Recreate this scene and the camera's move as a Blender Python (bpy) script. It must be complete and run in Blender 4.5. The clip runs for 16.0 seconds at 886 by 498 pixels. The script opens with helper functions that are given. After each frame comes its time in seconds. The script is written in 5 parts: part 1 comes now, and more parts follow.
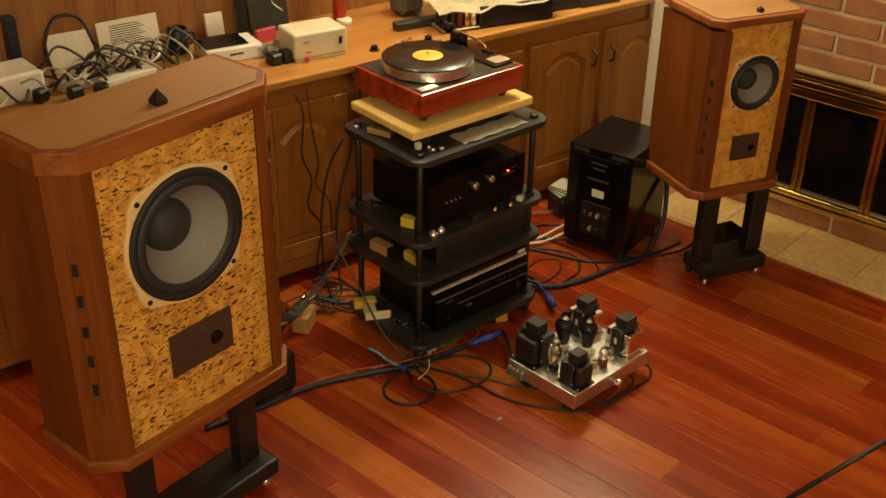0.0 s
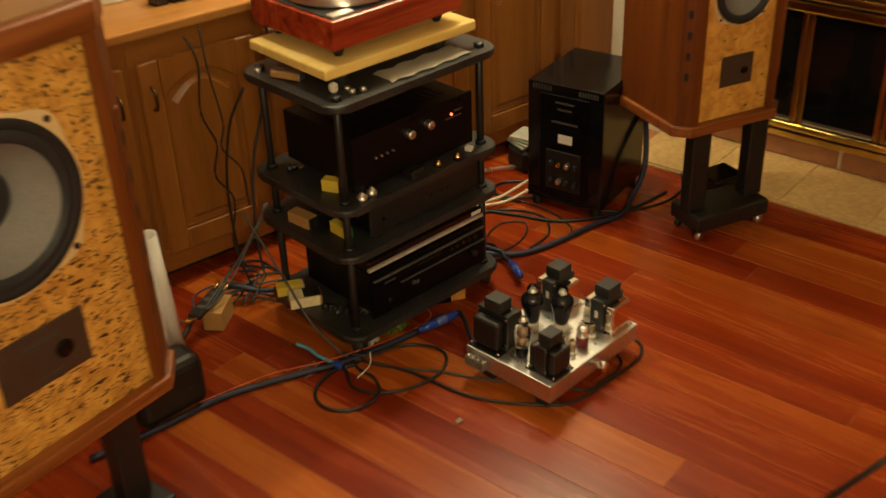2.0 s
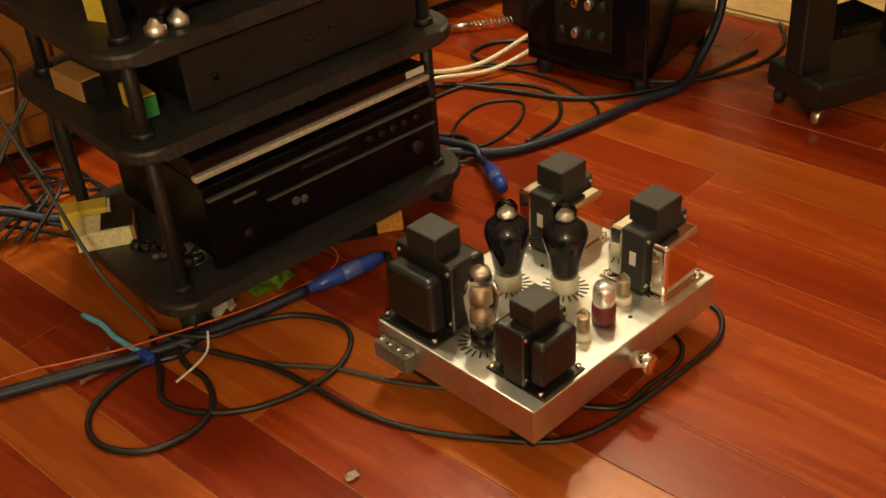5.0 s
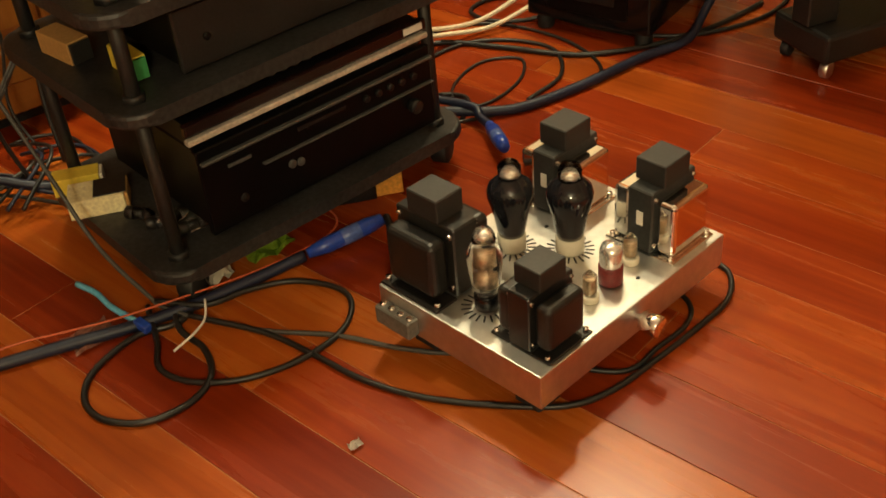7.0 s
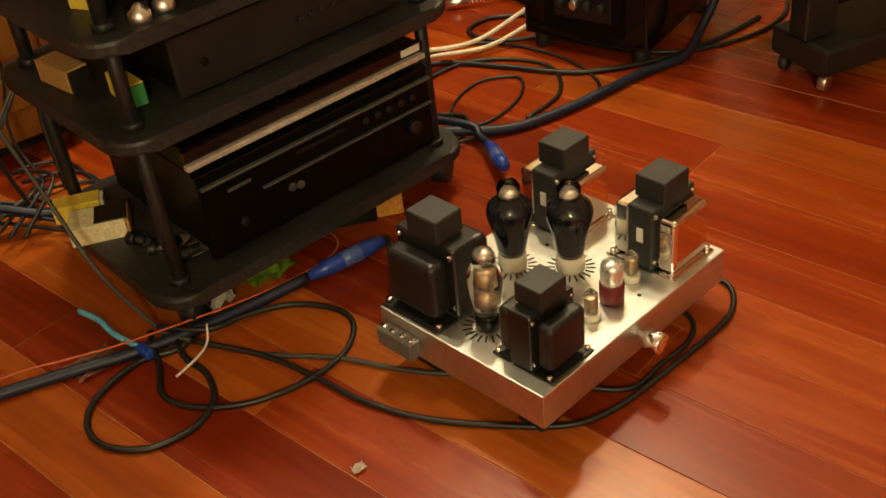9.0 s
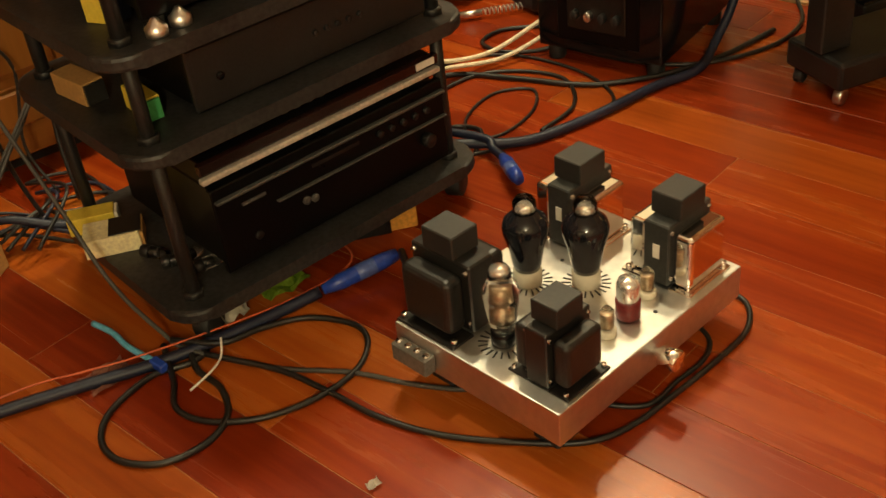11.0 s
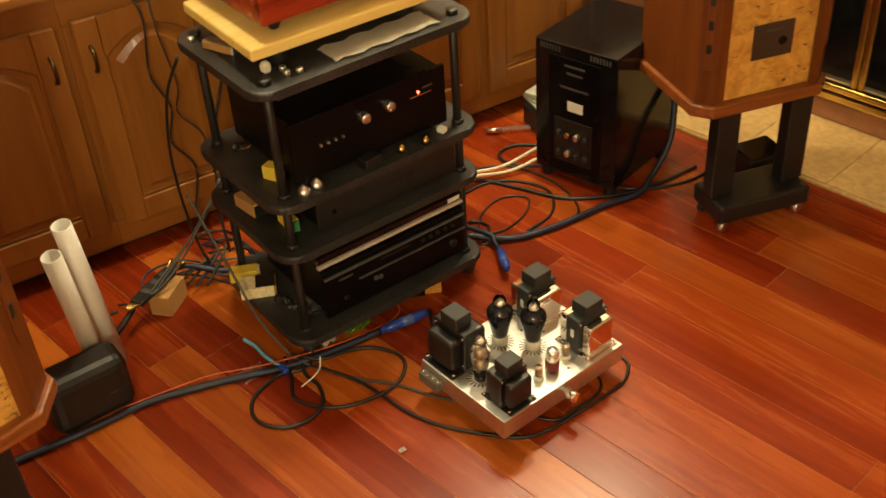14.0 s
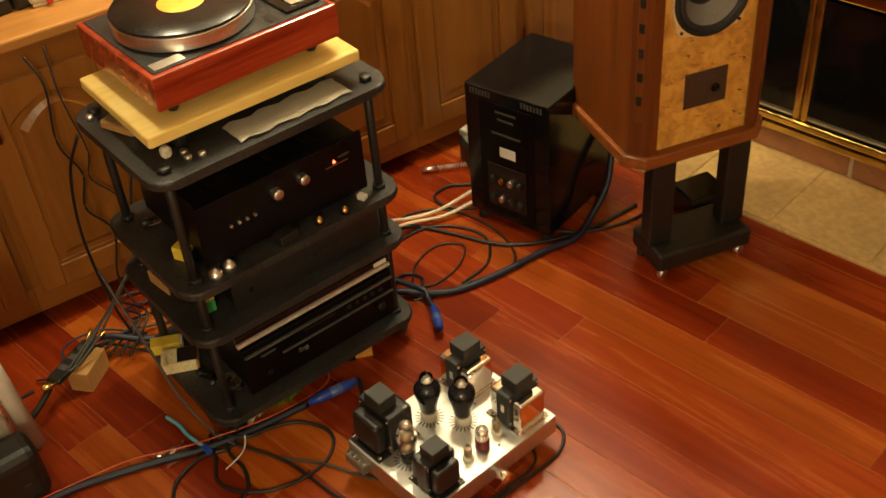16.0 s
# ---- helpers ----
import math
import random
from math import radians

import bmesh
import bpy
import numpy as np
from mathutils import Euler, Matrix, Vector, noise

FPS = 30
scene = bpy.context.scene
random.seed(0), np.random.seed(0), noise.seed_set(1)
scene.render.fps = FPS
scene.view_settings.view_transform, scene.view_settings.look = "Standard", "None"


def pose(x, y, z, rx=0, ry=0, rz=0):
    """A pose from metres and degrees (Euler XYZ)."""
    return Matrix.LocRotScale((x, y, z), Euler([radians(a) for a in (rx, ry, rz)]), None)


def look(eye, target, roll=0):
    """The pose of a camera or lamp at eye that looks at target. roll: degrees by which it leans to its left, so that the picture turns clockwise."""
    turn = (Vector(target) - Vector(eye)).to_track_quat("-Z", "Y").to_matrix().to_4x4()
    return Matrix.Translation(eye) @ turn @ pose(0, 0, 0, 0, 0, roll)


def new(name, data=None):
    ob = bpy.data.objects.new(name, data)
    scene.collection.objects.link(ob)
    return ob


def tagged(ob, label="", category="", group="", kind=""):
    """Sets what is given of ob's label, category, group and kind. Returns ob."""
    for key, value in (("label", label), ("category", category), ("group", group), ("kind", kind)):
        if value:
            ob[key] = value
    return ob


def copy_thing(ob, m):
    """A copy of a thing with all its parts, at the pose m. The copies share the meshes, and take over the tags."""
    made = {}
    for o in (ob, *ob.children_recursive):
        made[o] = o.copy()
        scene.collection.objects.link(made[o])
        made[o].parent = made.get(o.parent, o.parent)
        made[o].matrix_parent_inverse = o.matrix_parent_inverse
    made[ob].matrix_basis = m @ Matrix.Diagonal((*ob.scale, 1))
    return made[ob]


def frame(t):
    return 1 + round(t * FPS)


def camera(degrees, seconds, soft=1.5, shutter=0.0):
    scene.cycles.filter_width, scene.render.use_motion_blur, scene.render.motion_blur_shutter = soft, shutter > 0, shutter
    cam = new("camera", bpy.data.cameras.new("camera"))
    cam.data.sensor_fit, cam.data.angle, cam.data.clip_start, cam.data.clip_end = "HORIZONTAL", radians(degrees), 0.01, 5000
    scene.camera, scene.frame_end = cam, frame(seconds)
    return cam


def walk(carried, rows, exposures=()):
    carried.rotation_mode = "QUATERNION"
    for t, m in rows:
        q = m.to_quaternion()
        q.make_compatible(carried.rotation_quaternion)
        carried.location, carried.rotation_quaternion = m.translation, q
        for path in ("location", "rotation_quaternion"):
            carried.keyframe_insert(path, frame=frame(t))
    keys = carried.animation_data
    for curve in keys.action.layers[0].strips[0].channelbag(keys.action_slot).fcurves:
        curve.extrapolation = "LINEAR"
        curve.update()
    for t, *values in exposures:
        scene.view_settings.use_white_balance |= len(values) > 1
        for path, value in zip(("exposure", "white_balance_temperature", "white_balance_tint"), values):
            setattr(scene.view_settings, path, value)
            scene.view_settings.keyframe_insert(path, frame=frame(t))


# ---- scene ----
PATH = [
    (0, look((-1.992, -2.373, 2.197), (-1.129, -1.395, 1.456), 0.98)),
    (0.5, look((-2.008, -2.311, 2.190), (-1.126, -1.356, 1.441), 0.89)),
    (1, look((-2.000, -2.343, 2.178), (-1.109, -1.397, 1.430), 0.30)),
    (1.5, look((-1.965, -2.350, 2.145), (-1.078, -1.424, 1.366), -1.52)),
    (2, look((-1.513, -2.017, 1.824), (-0.642, -1.068, 1.056), -2.28)),
    (2.5, look((-1.116, -1.743, 1.540), (-0.309, -0.750, 0.757), -3.93)),
    (3, look((-0.865, -1.556, 1.335), (-0.091, -0.573, 0.507), -5.01)),
    (3.5, look((-0.717, -1.452, 1.207), (0.074, -0.476, 0.389), -4.28)),
    (4, look((-0.614, -1.362, 1.100), (0.158, -0.383, 0.267), -4.62)),
    (6.5, look((-0.506, -1.262, 1.000), (0.274, -0.315, 0.138), -5.55)),
    (7, look((-0.510, -1.258, 0.999), (0.242, -0.311, 0.111), -5.96)),
    (7.5, look((-0.506, -1.261, 0.996), (0.248, -0.336, 0.088), -5.59)),
    (8, look((-0.506, -1.261, 0.998), (0.253, -0.344, 0.087), -6.18)),
    (8.5, look((-0.505, -1.258, 1.001), (0.251, -0.318, 0.110), -6.58)),
    (9, look((-0.503, -1.261, 1.001), (0.254, -0.300, 0.134), -7.13)),
    (9.5, look((-0.507, -1.260, 1.004), (0.262, -0.300, 0.145), -7.07)),
    (12, look((-0.485, -1.202, 1.010), (0.207, -0.192, 0.144), -7.41)),
    (12.5, look((-0.393, -1.164, 1.022), (0.176, -0.057, 0.184), -8.93)),
    (13, look((-0.449, -1.332, 1.200), (0.161, -0.221, 0.398), -5.14)),
    (13.5, look((-0.708, -1.654, 1.539), (-0.039, -0.604, 0.703), -3.34)),
    (14, look((-0.906, -1.902, 1.850), (-0.215, -0.918, 0.953), -3.92)),
    (14.5, look((-0.955, -1.844, 1.965), (-0.169, -0.946, 1.057), -3.64)),
    (15, look((-0.969, -1.926, 2.043), (-0.185, -1.042, 1.120), -4.68)),
    (15.5, look((-0.885, -1.853, 2.045), (-0.122, -0.970, 1.101), -4.55)),
    (16, look((-0.653, -1.801, 1.975), (0.041, -0.857, 1.038), -5.10)),
]
cam = camera(44.0, 16.0, soft=1.55, shutter=0.5)
walk(cam, PATH, [(0, 0.26), (1.5, 0.26), (2, 0.28), (3, 0.36), (3.5, 0.44), (7, 0.70), (9.5, 0.67), (12, 0.75), (12.5, 0.92), (13.5, 1.02), (14.5, 0.70), (16, 0.58)])

# ---- light: warm ceiling lamps in a closed room at night ----
world = bpy.data.worlds.new("night")
scene.world = world
world.use_nodes = True
world.node_tree.nodes["Background"].inputs[0].default_value = (0.9, 0.55, 0.3, 1)
world.node_tree.nodes["Background"].inputs[1].default_value = 0.02


def room_lamp(name, place, radius, watts, colour):
    data = bpy.data.lights.new(name, "POINT")
    data.shadow_soft_size, data.energy, data.color = radius, watts, colour
    ob = new(name, data)
    ob.location = place
    return ob


def downlight(name, eye, target, watts, colour, spread=110):
    data = bpy.data.lights.new(name, "SPOT")
    data.shadow_soft_size, data.energy, data.color = 0.06, watts, colour
    data.spot_size, data.spot_blend = radians(spread), 0.7
    ob = new(name, data)
    ob.matrix_world = look(eye, target)
    return ob


WARM = (0.97, 0.84, 0.52)
downlight("downlight_over_cabinets", (0.15, 0.62, 2.42), (0.30, -0.5, 0), 44, WARM)
downlight("downlight_in_corner", (1.55, 0.45, 2.42), (0.70, -0.6, 0), 42, WARM)
room_lamp("lamp_by_fireplace", (1.02, 0.40, 2.20), 0.07, 46, WARM)
room_lamp("lamp_room", (-1.95, -3.0, 2.2), 0.14, 92, WARM)

# ---- materials ----


def nodes_of(name):
    m = bpy.data.materials.new(name)
    m.use_nodes = True
    nt = m.node_tree
    return m, nt, nt.nodes["Principled BSDF"]


def node(nt, kind, **sockets):
    n = nt.nodes.new(kind)
    for key, value in sockets.items():
        n.inputs[key.replace("_", " ")].default_value = value
    return n


def ramp(nt, stops):
    n = nt.nodes.new("ShaderNodeValToRGB")
    el = n.color_ramp.elements
    while len(el) < len(stops):
        el.new(0.5)
    for e, (at, c) in zip(el, stops):
        e.position, e.color = at, (*c, 1)
    return n


def coords(nt, scale=(1, 1, 1), rot=(0, 0, 0), random_shift=False):
    tc = nt.nodes.new("ShaderNodeTexCoord")
    mp = nt.nodes.new("ShaderNodeMapping")
    mp.inputs["Scale"].default_value = scale
    mp.inputs["Rotation"].default_value = rot
    nt.links.new(tc.outputs["Object"], mp.inputs["Vector"])
    if random_shift:
        info = nt.nodes.new("ShaderNodeObjectInfo")
        mul = nt.nodes.new("ShaderNodeVectorMath")
        mul.operation = "SCALE"
        mul.inputs[0].default_value = (7.3, 11.9, 5.1)
        nt.links.new(info.outputs["Random"], mul.inputs["Scale"])
        nt.links.new(mul.outputs[0], mp.inputs["Location"])
    return mp.outputs["Vector"]


def plain(name, colour, rough=0.5, metal=0.0, vary=0.25, scale=30.0, bump=0.15, spec=0.5, coat=0.0, rough_vary=0.12):
    """A painted, plastic or metal surface with grain and blotches at two scales."""
    m, nt, p = nodes_of(name)
    v = coords(nt)
    fine = node(nt, "ShaderNodeTexNoise", Scale=scale * 6, Detail=4.0)
    broad = node(nt, "ShaderNodeTexNoise", Scale=scale * 0.35, Detail=5.0, Roughness=0.6)
    for n in (fine, broad):
        nt.links.new(v, n.inputs["Vector"])
    mix = nt.nodes.new("ShaderNodeMath")
    mix.operation = "MULTIPLY"
    nt.links.new(fine.outputs["Fac"], mix.inputs[0])
    nt.links.new(broad.outputs["Fac"], mix.inputs[1])
    lo = tuple(max(0.0, c * (1 - vary)) for c in colour)
    hi = tuple(min(1.0, c * (1 + vary)) for c in colour)
    r = ramp(nt, [(0.12, lo), (0.38, hi)])
    nt.links.new(mix.outputs[0], r.inputs["Fac"])
    nt.links.new(r.outputs["Color"], p.inputs["Base Color"])
    rr = node(nt, "ShaderNodeMapRange", To_Min=max(0.02, rough - rough_vary), To_Max=min(1, rough + rough_vary))
    nt.links.new(broad.outputs["Fac"], rr.inputs["Value"])
    nt.links.new(rr.outputs[0], p.inputs["Roughness"])
    p.inputs["Metallic"].default_value = metal
    p.inputs["Specular IOR Level"].default_value = spec
    p.inputs["Coat Weight"].default_value = coat
    if bump:
        b = node(nt, "ShaderNodeBump", Strength=bump, Distance=0.0006)
        nt.links.new(fine.outputs["Fac"], b.inputs["Height"])
        nt.links.new(b.outputs["Normal"], p.inputs["Normal"])
    return m


def wood(name, dark, mid, light, axis="Z", size=1.0, rough=0.35, coat=0.0, bump=0.1, shift=True, spread=0.0, soft=0.75, spec=0.5):
    """Sawn wood: grain stretched along one axis, pores, and a tone for each piece."""
    m, nt, p = nodes_of(name)
    along, across = 1.6 / size, 26.0 / size
    sc = {"X": (along, across, across), "Y": (across, along, across), "Z": (across, across, along)}[axis]
    v = coords(nt, sc, random_shift=shift)
    grain = node(nt, "ShaderNodeTexNoise", Scale=1.0, Detail=7.0, Roughness=0.62, Distortion=0.7)
    pores = node(nt, "ShaderNodeTexNoise", Scale=9.0, Detail=3.0)
    nt.links.new(v, grain.inputs["Vector"])
    nt.links.new(v, pores.inputs["Vector"])
    r = ramp(nt, [(0.5 - 0.2 / soft * 0.75, dark), (0.5, mid), (0.5 + 0.22 / soft * 0.75, light)])
    add = nt.nodes.new("ShaderNodeMath")
    add.operation = "MULTIPLY_ADD"
    add.inputs[1].default_value = 0.24
    nt.links.new(pores.outputs["Fac"], add.inputs[0])
    sub = nt.nodes.new("ShaderNodeMath")
    sub.operation = "SUBTRACT"
    sub.inputs[1].default_value = 0.12
    nt.links.new(grain.outputs["Fac"], sub.inputs[0])
    nt.links.new(sub.outputs[0], add.inputs[2])
    fac = add.outputs[0]
    if spread:
        info = nt.nodes.new("ShaderNodeObjectInfo")
        tone = node(nt, "ShaderNodeMapRange", To_Min=-spread, To_Max=spread)
        nt.links.new(info.outputs["Random"], tone.inputs["Value"])
        more = nt.nodes.new("ShaderNodeMath")
        nt.links.new(fac, more.inputs[0])
        nt.links.new(tone.outputs[0], more.inputs[1])
        fac = more.outputs[0]
    nt.links.new(fac, r.inputs["Fac"])
    nt.links.new(r.outputs["Color"], p.inputs["Base Color"])
    rr = node(nt, "ShaderNodeMapRange", To_Min=rough - 0.07, To_Max=rough + 0.12)
    nt.links.new(grain.outputs["Fac"], rr.inputs["Value"])
    nt.links.new(rr.outputs[0], p.inputs["Roughness"])
    p.inputs["Specular IOR Level"].default_value = spec
    p.inputs["Coat Weight"].default_value = coat
    p.inputs["Coat Roughness"].default_value = 0.12
    b = node(nt, "ShaderNodeBump", Strength=bump, Distance=0.001)
    nt.links.new(add.outputs[0], b.inputs["Height"])
    nt.links.new(b.outputs["Normal"], p.inputs["Normal"])
    return m


def cork_burl(name, fleck_scale=64.0, edge=0.392):
    """Orange cork board with dark flecks."""
    m, nt, p = nodes_of(name)
    v = coords(nt, (1, 1, 1.0))
    flat = coords(nt, (0.75, 1.0, 2.1))
    broad = node(nt, "ShaderNodeTexNoise", Scale=26.0, Detail=6.0, Roughness=0.65, Distortion=0.6)
    fleck = node(nt, "ShaderNodeTexNoise", Scale=fleck_scale, Detail=3.0, Roughness=0.55, Distortion=1.1)
    nt.links.new(v, broad.inputs["Vector"])
    nt.links.new(flat, fleck.inputs["Vector"])
    base = ramp(nt, [(0.3, (0.40, 0.17, 0.026)), (0.52, (0.66, 0.335, 0.060)), (0.7, (0.77, 0.44, 0.105))])
    nt.links.new(broad.outputs["Fac"], base.inputs["Fac"])
    spot = ramp(nt, [(edge, (1, 1, 1)), (edge + 0.04, (0, 0, 0))])
    nt.links.new(fleck.outputs["Fac"], spot.inputs["Fac"])
    mix = nt.nodes.new("ShaderNodeMix")
    mix.data_type = "RGBA"
    nt.links.new(spot.outputs["Color"], mix.inputs["Factor"])
    nt.links.new(base.outputs["Color"], mix.inputs[6])
    mix.inputs[7].default_value = (0.045, 0.018, 0.008, 1)
    nt.links.new(mix.outputs[2], p.inputs["Base Color"])
    p.inputs["Roughness"].default_value = 0.5
    b = node(nt, "ShaderNodeBump", Strength=0.25, Distance=0.001)
    nt.links.new(fleck.outputs["Fac"], b.inputs["Height"])
    nt.links.new(b.outputs["Normal"], p.inputs["Normal"])
    return m


def clear_glass(name, colour=(1, 1, 1), rough=0.0):
    m, nt, p = nodes_of(name)
    p.inputs["Base Color"].default_value = (*colour, 1)
    p.inputs["Roughness"].default_value = rough
    p.inputs["Transmission Weight"].default_value = 1.0
    p.inputs["IOR"].default_value = 1.45
    return m


def glow(name, colour, strength):
    m, nt, p = nodes_of(name)
    p.inputs["Base Color"].default_value = (*colour, 1)
    p.inputs["Emission Color"].default_value = (*colour, 1)
    p.inputs["Emission Strength"].default_value = strength
    return m


PLANK = wood("jatoba_plank", (0.105, 0.0075, 0.0012), (0.235, 0.0270, 0.0030), (0.42, 0.090, 0.0095), "Y", 2.6, 0.24, 0.0, 0.03, spread=0.14, soft=0.42, spec=0.36)
PLANK_GOLD = wood("golden_plank", (0.17, 0.020, 0.0022), (0.32, 0.064, 0.0068), (0.49, 0.140, 0.0160), "Y", 2.6, 0.24, 0.0, 0.03, spread=0.10, soft=0.42, spec=0.36)
SEAM = plain("floor_underlay", (0.34, 0.13, 0.04), 0.6)
OAK = wood("honey_oak", (0.11, 0.036, 0.006), (0.265, 0.096, 0.014), (0.36, 0.145, 0.024), "Z", 2.6, 0.36, 0.04, soft=0.36)
OAK_X = wood("honey_oak_rail", (0.11, 0.036, 0.006), (0.265, 0.096, 0.014), (0.36, 0.145, 0.024), "X", 2.6, 0.36, 0.04, soft=0.36)
OAK_TOP = wood("oak_counter", (0.26, 0.10, 0.022), (0.43, 0.19, 0.045), (0.52, 0.26, 0.07), "X", 2.4, 0.30, 0.2, soft=0.5)
PANELLING = wood("oak_panelling", (0.10, 0.035, 0.010), (0.27, 0.105, 0.030), (0.36, 0.16, 0.05), "Z", 1.6, 0.45)
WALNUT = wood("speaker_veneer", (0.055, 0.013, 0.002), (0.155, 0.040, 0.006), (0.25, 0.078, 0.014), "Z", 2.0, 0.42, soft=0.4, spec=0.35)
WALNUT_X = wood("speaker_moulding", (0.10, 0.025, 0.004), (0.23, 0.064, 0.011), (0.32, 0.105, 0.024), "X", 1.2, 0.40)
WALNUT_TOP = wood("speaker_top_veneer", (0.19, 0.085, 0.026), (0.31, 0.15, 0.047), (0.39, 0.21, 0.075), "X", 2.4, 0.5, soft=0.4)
CORK = cork_burl("burl_baffle")
BURL = cork_burl("veined_baffle", 30.0, 0.31)
MAPLE = wood("maple_board", (0.74, 0.49, 0.12), (0.86, 0.63, 0.19), (0.90, 0.70, 0.26), "X", 1.4, 0.45)
ROSEWOOD = wood("rosewood_plinth", (0.13, 0.010, 0.004), (0.32, 0.035, 0.012), (0.46, 0.075, 0.022), "X", 1.2, 0.22, 0.5)
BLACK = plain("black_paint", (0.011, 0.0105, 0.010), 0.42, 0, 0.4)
SATIN = plain("dusty_black_shelf", (0.021, 0.0205, 0.020), 0.46, 0, 0.8, 22)
GLOSS = plain("gloss_black", (0.005, 0.005, 0.0055), 0.14, 0, 0.3, 20, 0.02, spec=0.32)
DARK = plain("component_black", (0.0035, 0.0035, 0.0036), 0.4, 0, 0.4, spec=0.22)
FASCIA = plain("black_fascia", (0.003, 0.003, 0.0033), 0.3, 0, 0.3, 20, 0.02, spec=0.15)
RUBBER = plain("black_rubber", (0.012, 0.012, 0.012), 0.6)
STEEL = plain("brushed_steel", (0.66, 0.64, 0.60), 0.42, 1.0, 0.10, 12, 0.05)
CHROME = plain("chrome", (0.92, 0.90, 0.87), 0.07, 1.0, 0.05, 10, 0.0, rough_vary=0.03)
ALU = plain("aluminium", (0.86, 0.84, 0.80), 0.33, 1.0, 0.1)
BRONZE = plain("dark_bronze", (0.10, 0.065, 0.03), 0.4, 1.0, 0.25)
BRASS = plain("brass", (0.62, 0.42, 0.13), 0.2, 1.0, 0.25)
ENAMEL = plain("transformer_enamel", (0.012, 0.011, 0.010), 0.34, 0, 0.3)
LAMINATE = plain("transformer_core", (0.035, 0.036, 0.034), 0.5, 0.3, 0.3)
GREYBLACK = plain("grey_cap", (0.018, 0.016, 0.014), 0.55, 0, 0.2)
CONE = plain("speaker_cone", (0.235, 0.215, 0.195), 0.75, 0, 0.12)
CREAM = plain("cream_frame", (0.74, 0.53, 0.26), 0.5, 0, 0.1)
PLATE = plain("brown_plate", (0.055, 0.032, 0.022), 0.4, 0, 0.2)
PLASTER = plain("cream_plaster", (0.70, 0.64, 0.50), 0.8, 0, 0.06, 18, 0.2)
CEILING = plain("white_ceiling", (0.75, 0.72, 0.66), 0.9, 0, 0.05)
WALLPAINT = plain("wall_paint", (0.62, 0.54, 0.42), 0.85, 0, 0.06)
BRICK = plain("brick", (0.29, 0.118, 0.045), 0.8, 0, 0.3, 34, 0.5)
MORTAR = plain("mortar", (0.52, 0.42, 0.29), 0.9, 0, 0.15, 40, 0.4)
TILE = plain("hearth_tile", (0.50, 0.325, 0.125), 0.42, 0, 0.22, 9, 0.1)
WHITE = plain("white_plastic", (0.72, 0.69, 0.62), 0.4, 0, 0.06)
CREAMBOX = plain("cream_plastic", (0.62, 0.56, 0.40), 0.42, 0, 0.06)
PAPER = plain("paper", (0.70, 0.64, 0.52), 0.8, 0, 0.08)
CARD = plain("cardboard", (0.42, 0.22, 0.065), 0.75, 0, 0.15)
YELLOW = plain("yellow_card", (0.74, 0.55, 0.06), 0.5, 0, 0.1)
GREEN = plain("green_card", (0.05, 0.30, 0.09), 0.5, 0, 0.1)
LABEL = plain("record_label", (0.80, 0.50, 0.06), 0.5, 0, 0.05)
VINYL = plain("vinyl", (0.007, 0.007, 0.007), 0.25, 0, 0.3)
RED = plain("red_plastic", (0.55, 0.035, 0.012), 0.35)
BLUE = plain("blue_plug", (0.015, 0.05, 0.33), 0.3)
NAVY = plain("navy_cable", (0.008, 0.012, 0.032), 0.5)
GREY = plain("grey_cable", (0.055, 0.052, 0.047), 0.5)
PALE_CABLE = plain("pale_grey_cable", (0.34, 0.32, 0.28), 0.5)
BEIGE = plain("cream_cable", (0.68, 0.58, 0.42), 0.5)
GLASS = clear_glass("tube_glass")
LED = glow("red_led", (1.0, 0.06, 0.02), 9.0)
GETTER = plain("smoked_glass", (0.010, 0.010, 0.013), 0.05, 0, 0.1, 10, 0, rough_vary=0.02)
SILVERED = plain("getter_silver", (0.78, 0.76, 0.72), 0.16, 0.75, 0.2, 30, 0, rough_vary=0.03)
COPPER = plain("tube_plates", (0.55, 0.42, 0.28), 0.3, 0.7, 0.3)
MAROON = plain("maroon_base", (0.13, 0.012, 0.012), 0.4)
CERAMIC = plain("ceramic_socket", (0.72, 0.66, 0.52), 0.4, 0, 0.05)
FIREGLASS = plain("fireplace_glass", (0.004, 0.004, 0.004), 0.06, 0, 0.3, 6, 0, spec=0.25)
SOOT = plain("firebox_soot", (0.012, 0.010, 0.009), 0.9)

# ---- mesh helpers ----


def box(bm, x0, x1, y0, y1, z0, z1, bevel=0.0, m=None, seg=1):
    made = bmesh.ops.create_cube(bm, size=1.0)["verts"]
    bmesh.ops.scale(bm, vec=(x1 - x0, y1 - y0, z1 - z0), verts=made)
    bmesh.ops.translate(bm, vec=((x0 + x1) / 2, (y0 + y1) / 2, (z0 + z1) / 2), verts=made)
    if bevel:
        edges = list({e for v in made for e in v.link_edges})
        done = bmesh.ops.bevel(bm, geom=edges, offset=bevel, segments=seg, affect="EDGES", profile=0.5)
        made = list({v for f in done["faces"] for v in f.verts} | {v for v in made if v.is_valid})
    if m is not None:
        bmesh.ops.transform(bm, matrix=m, verts=made)
    return bm


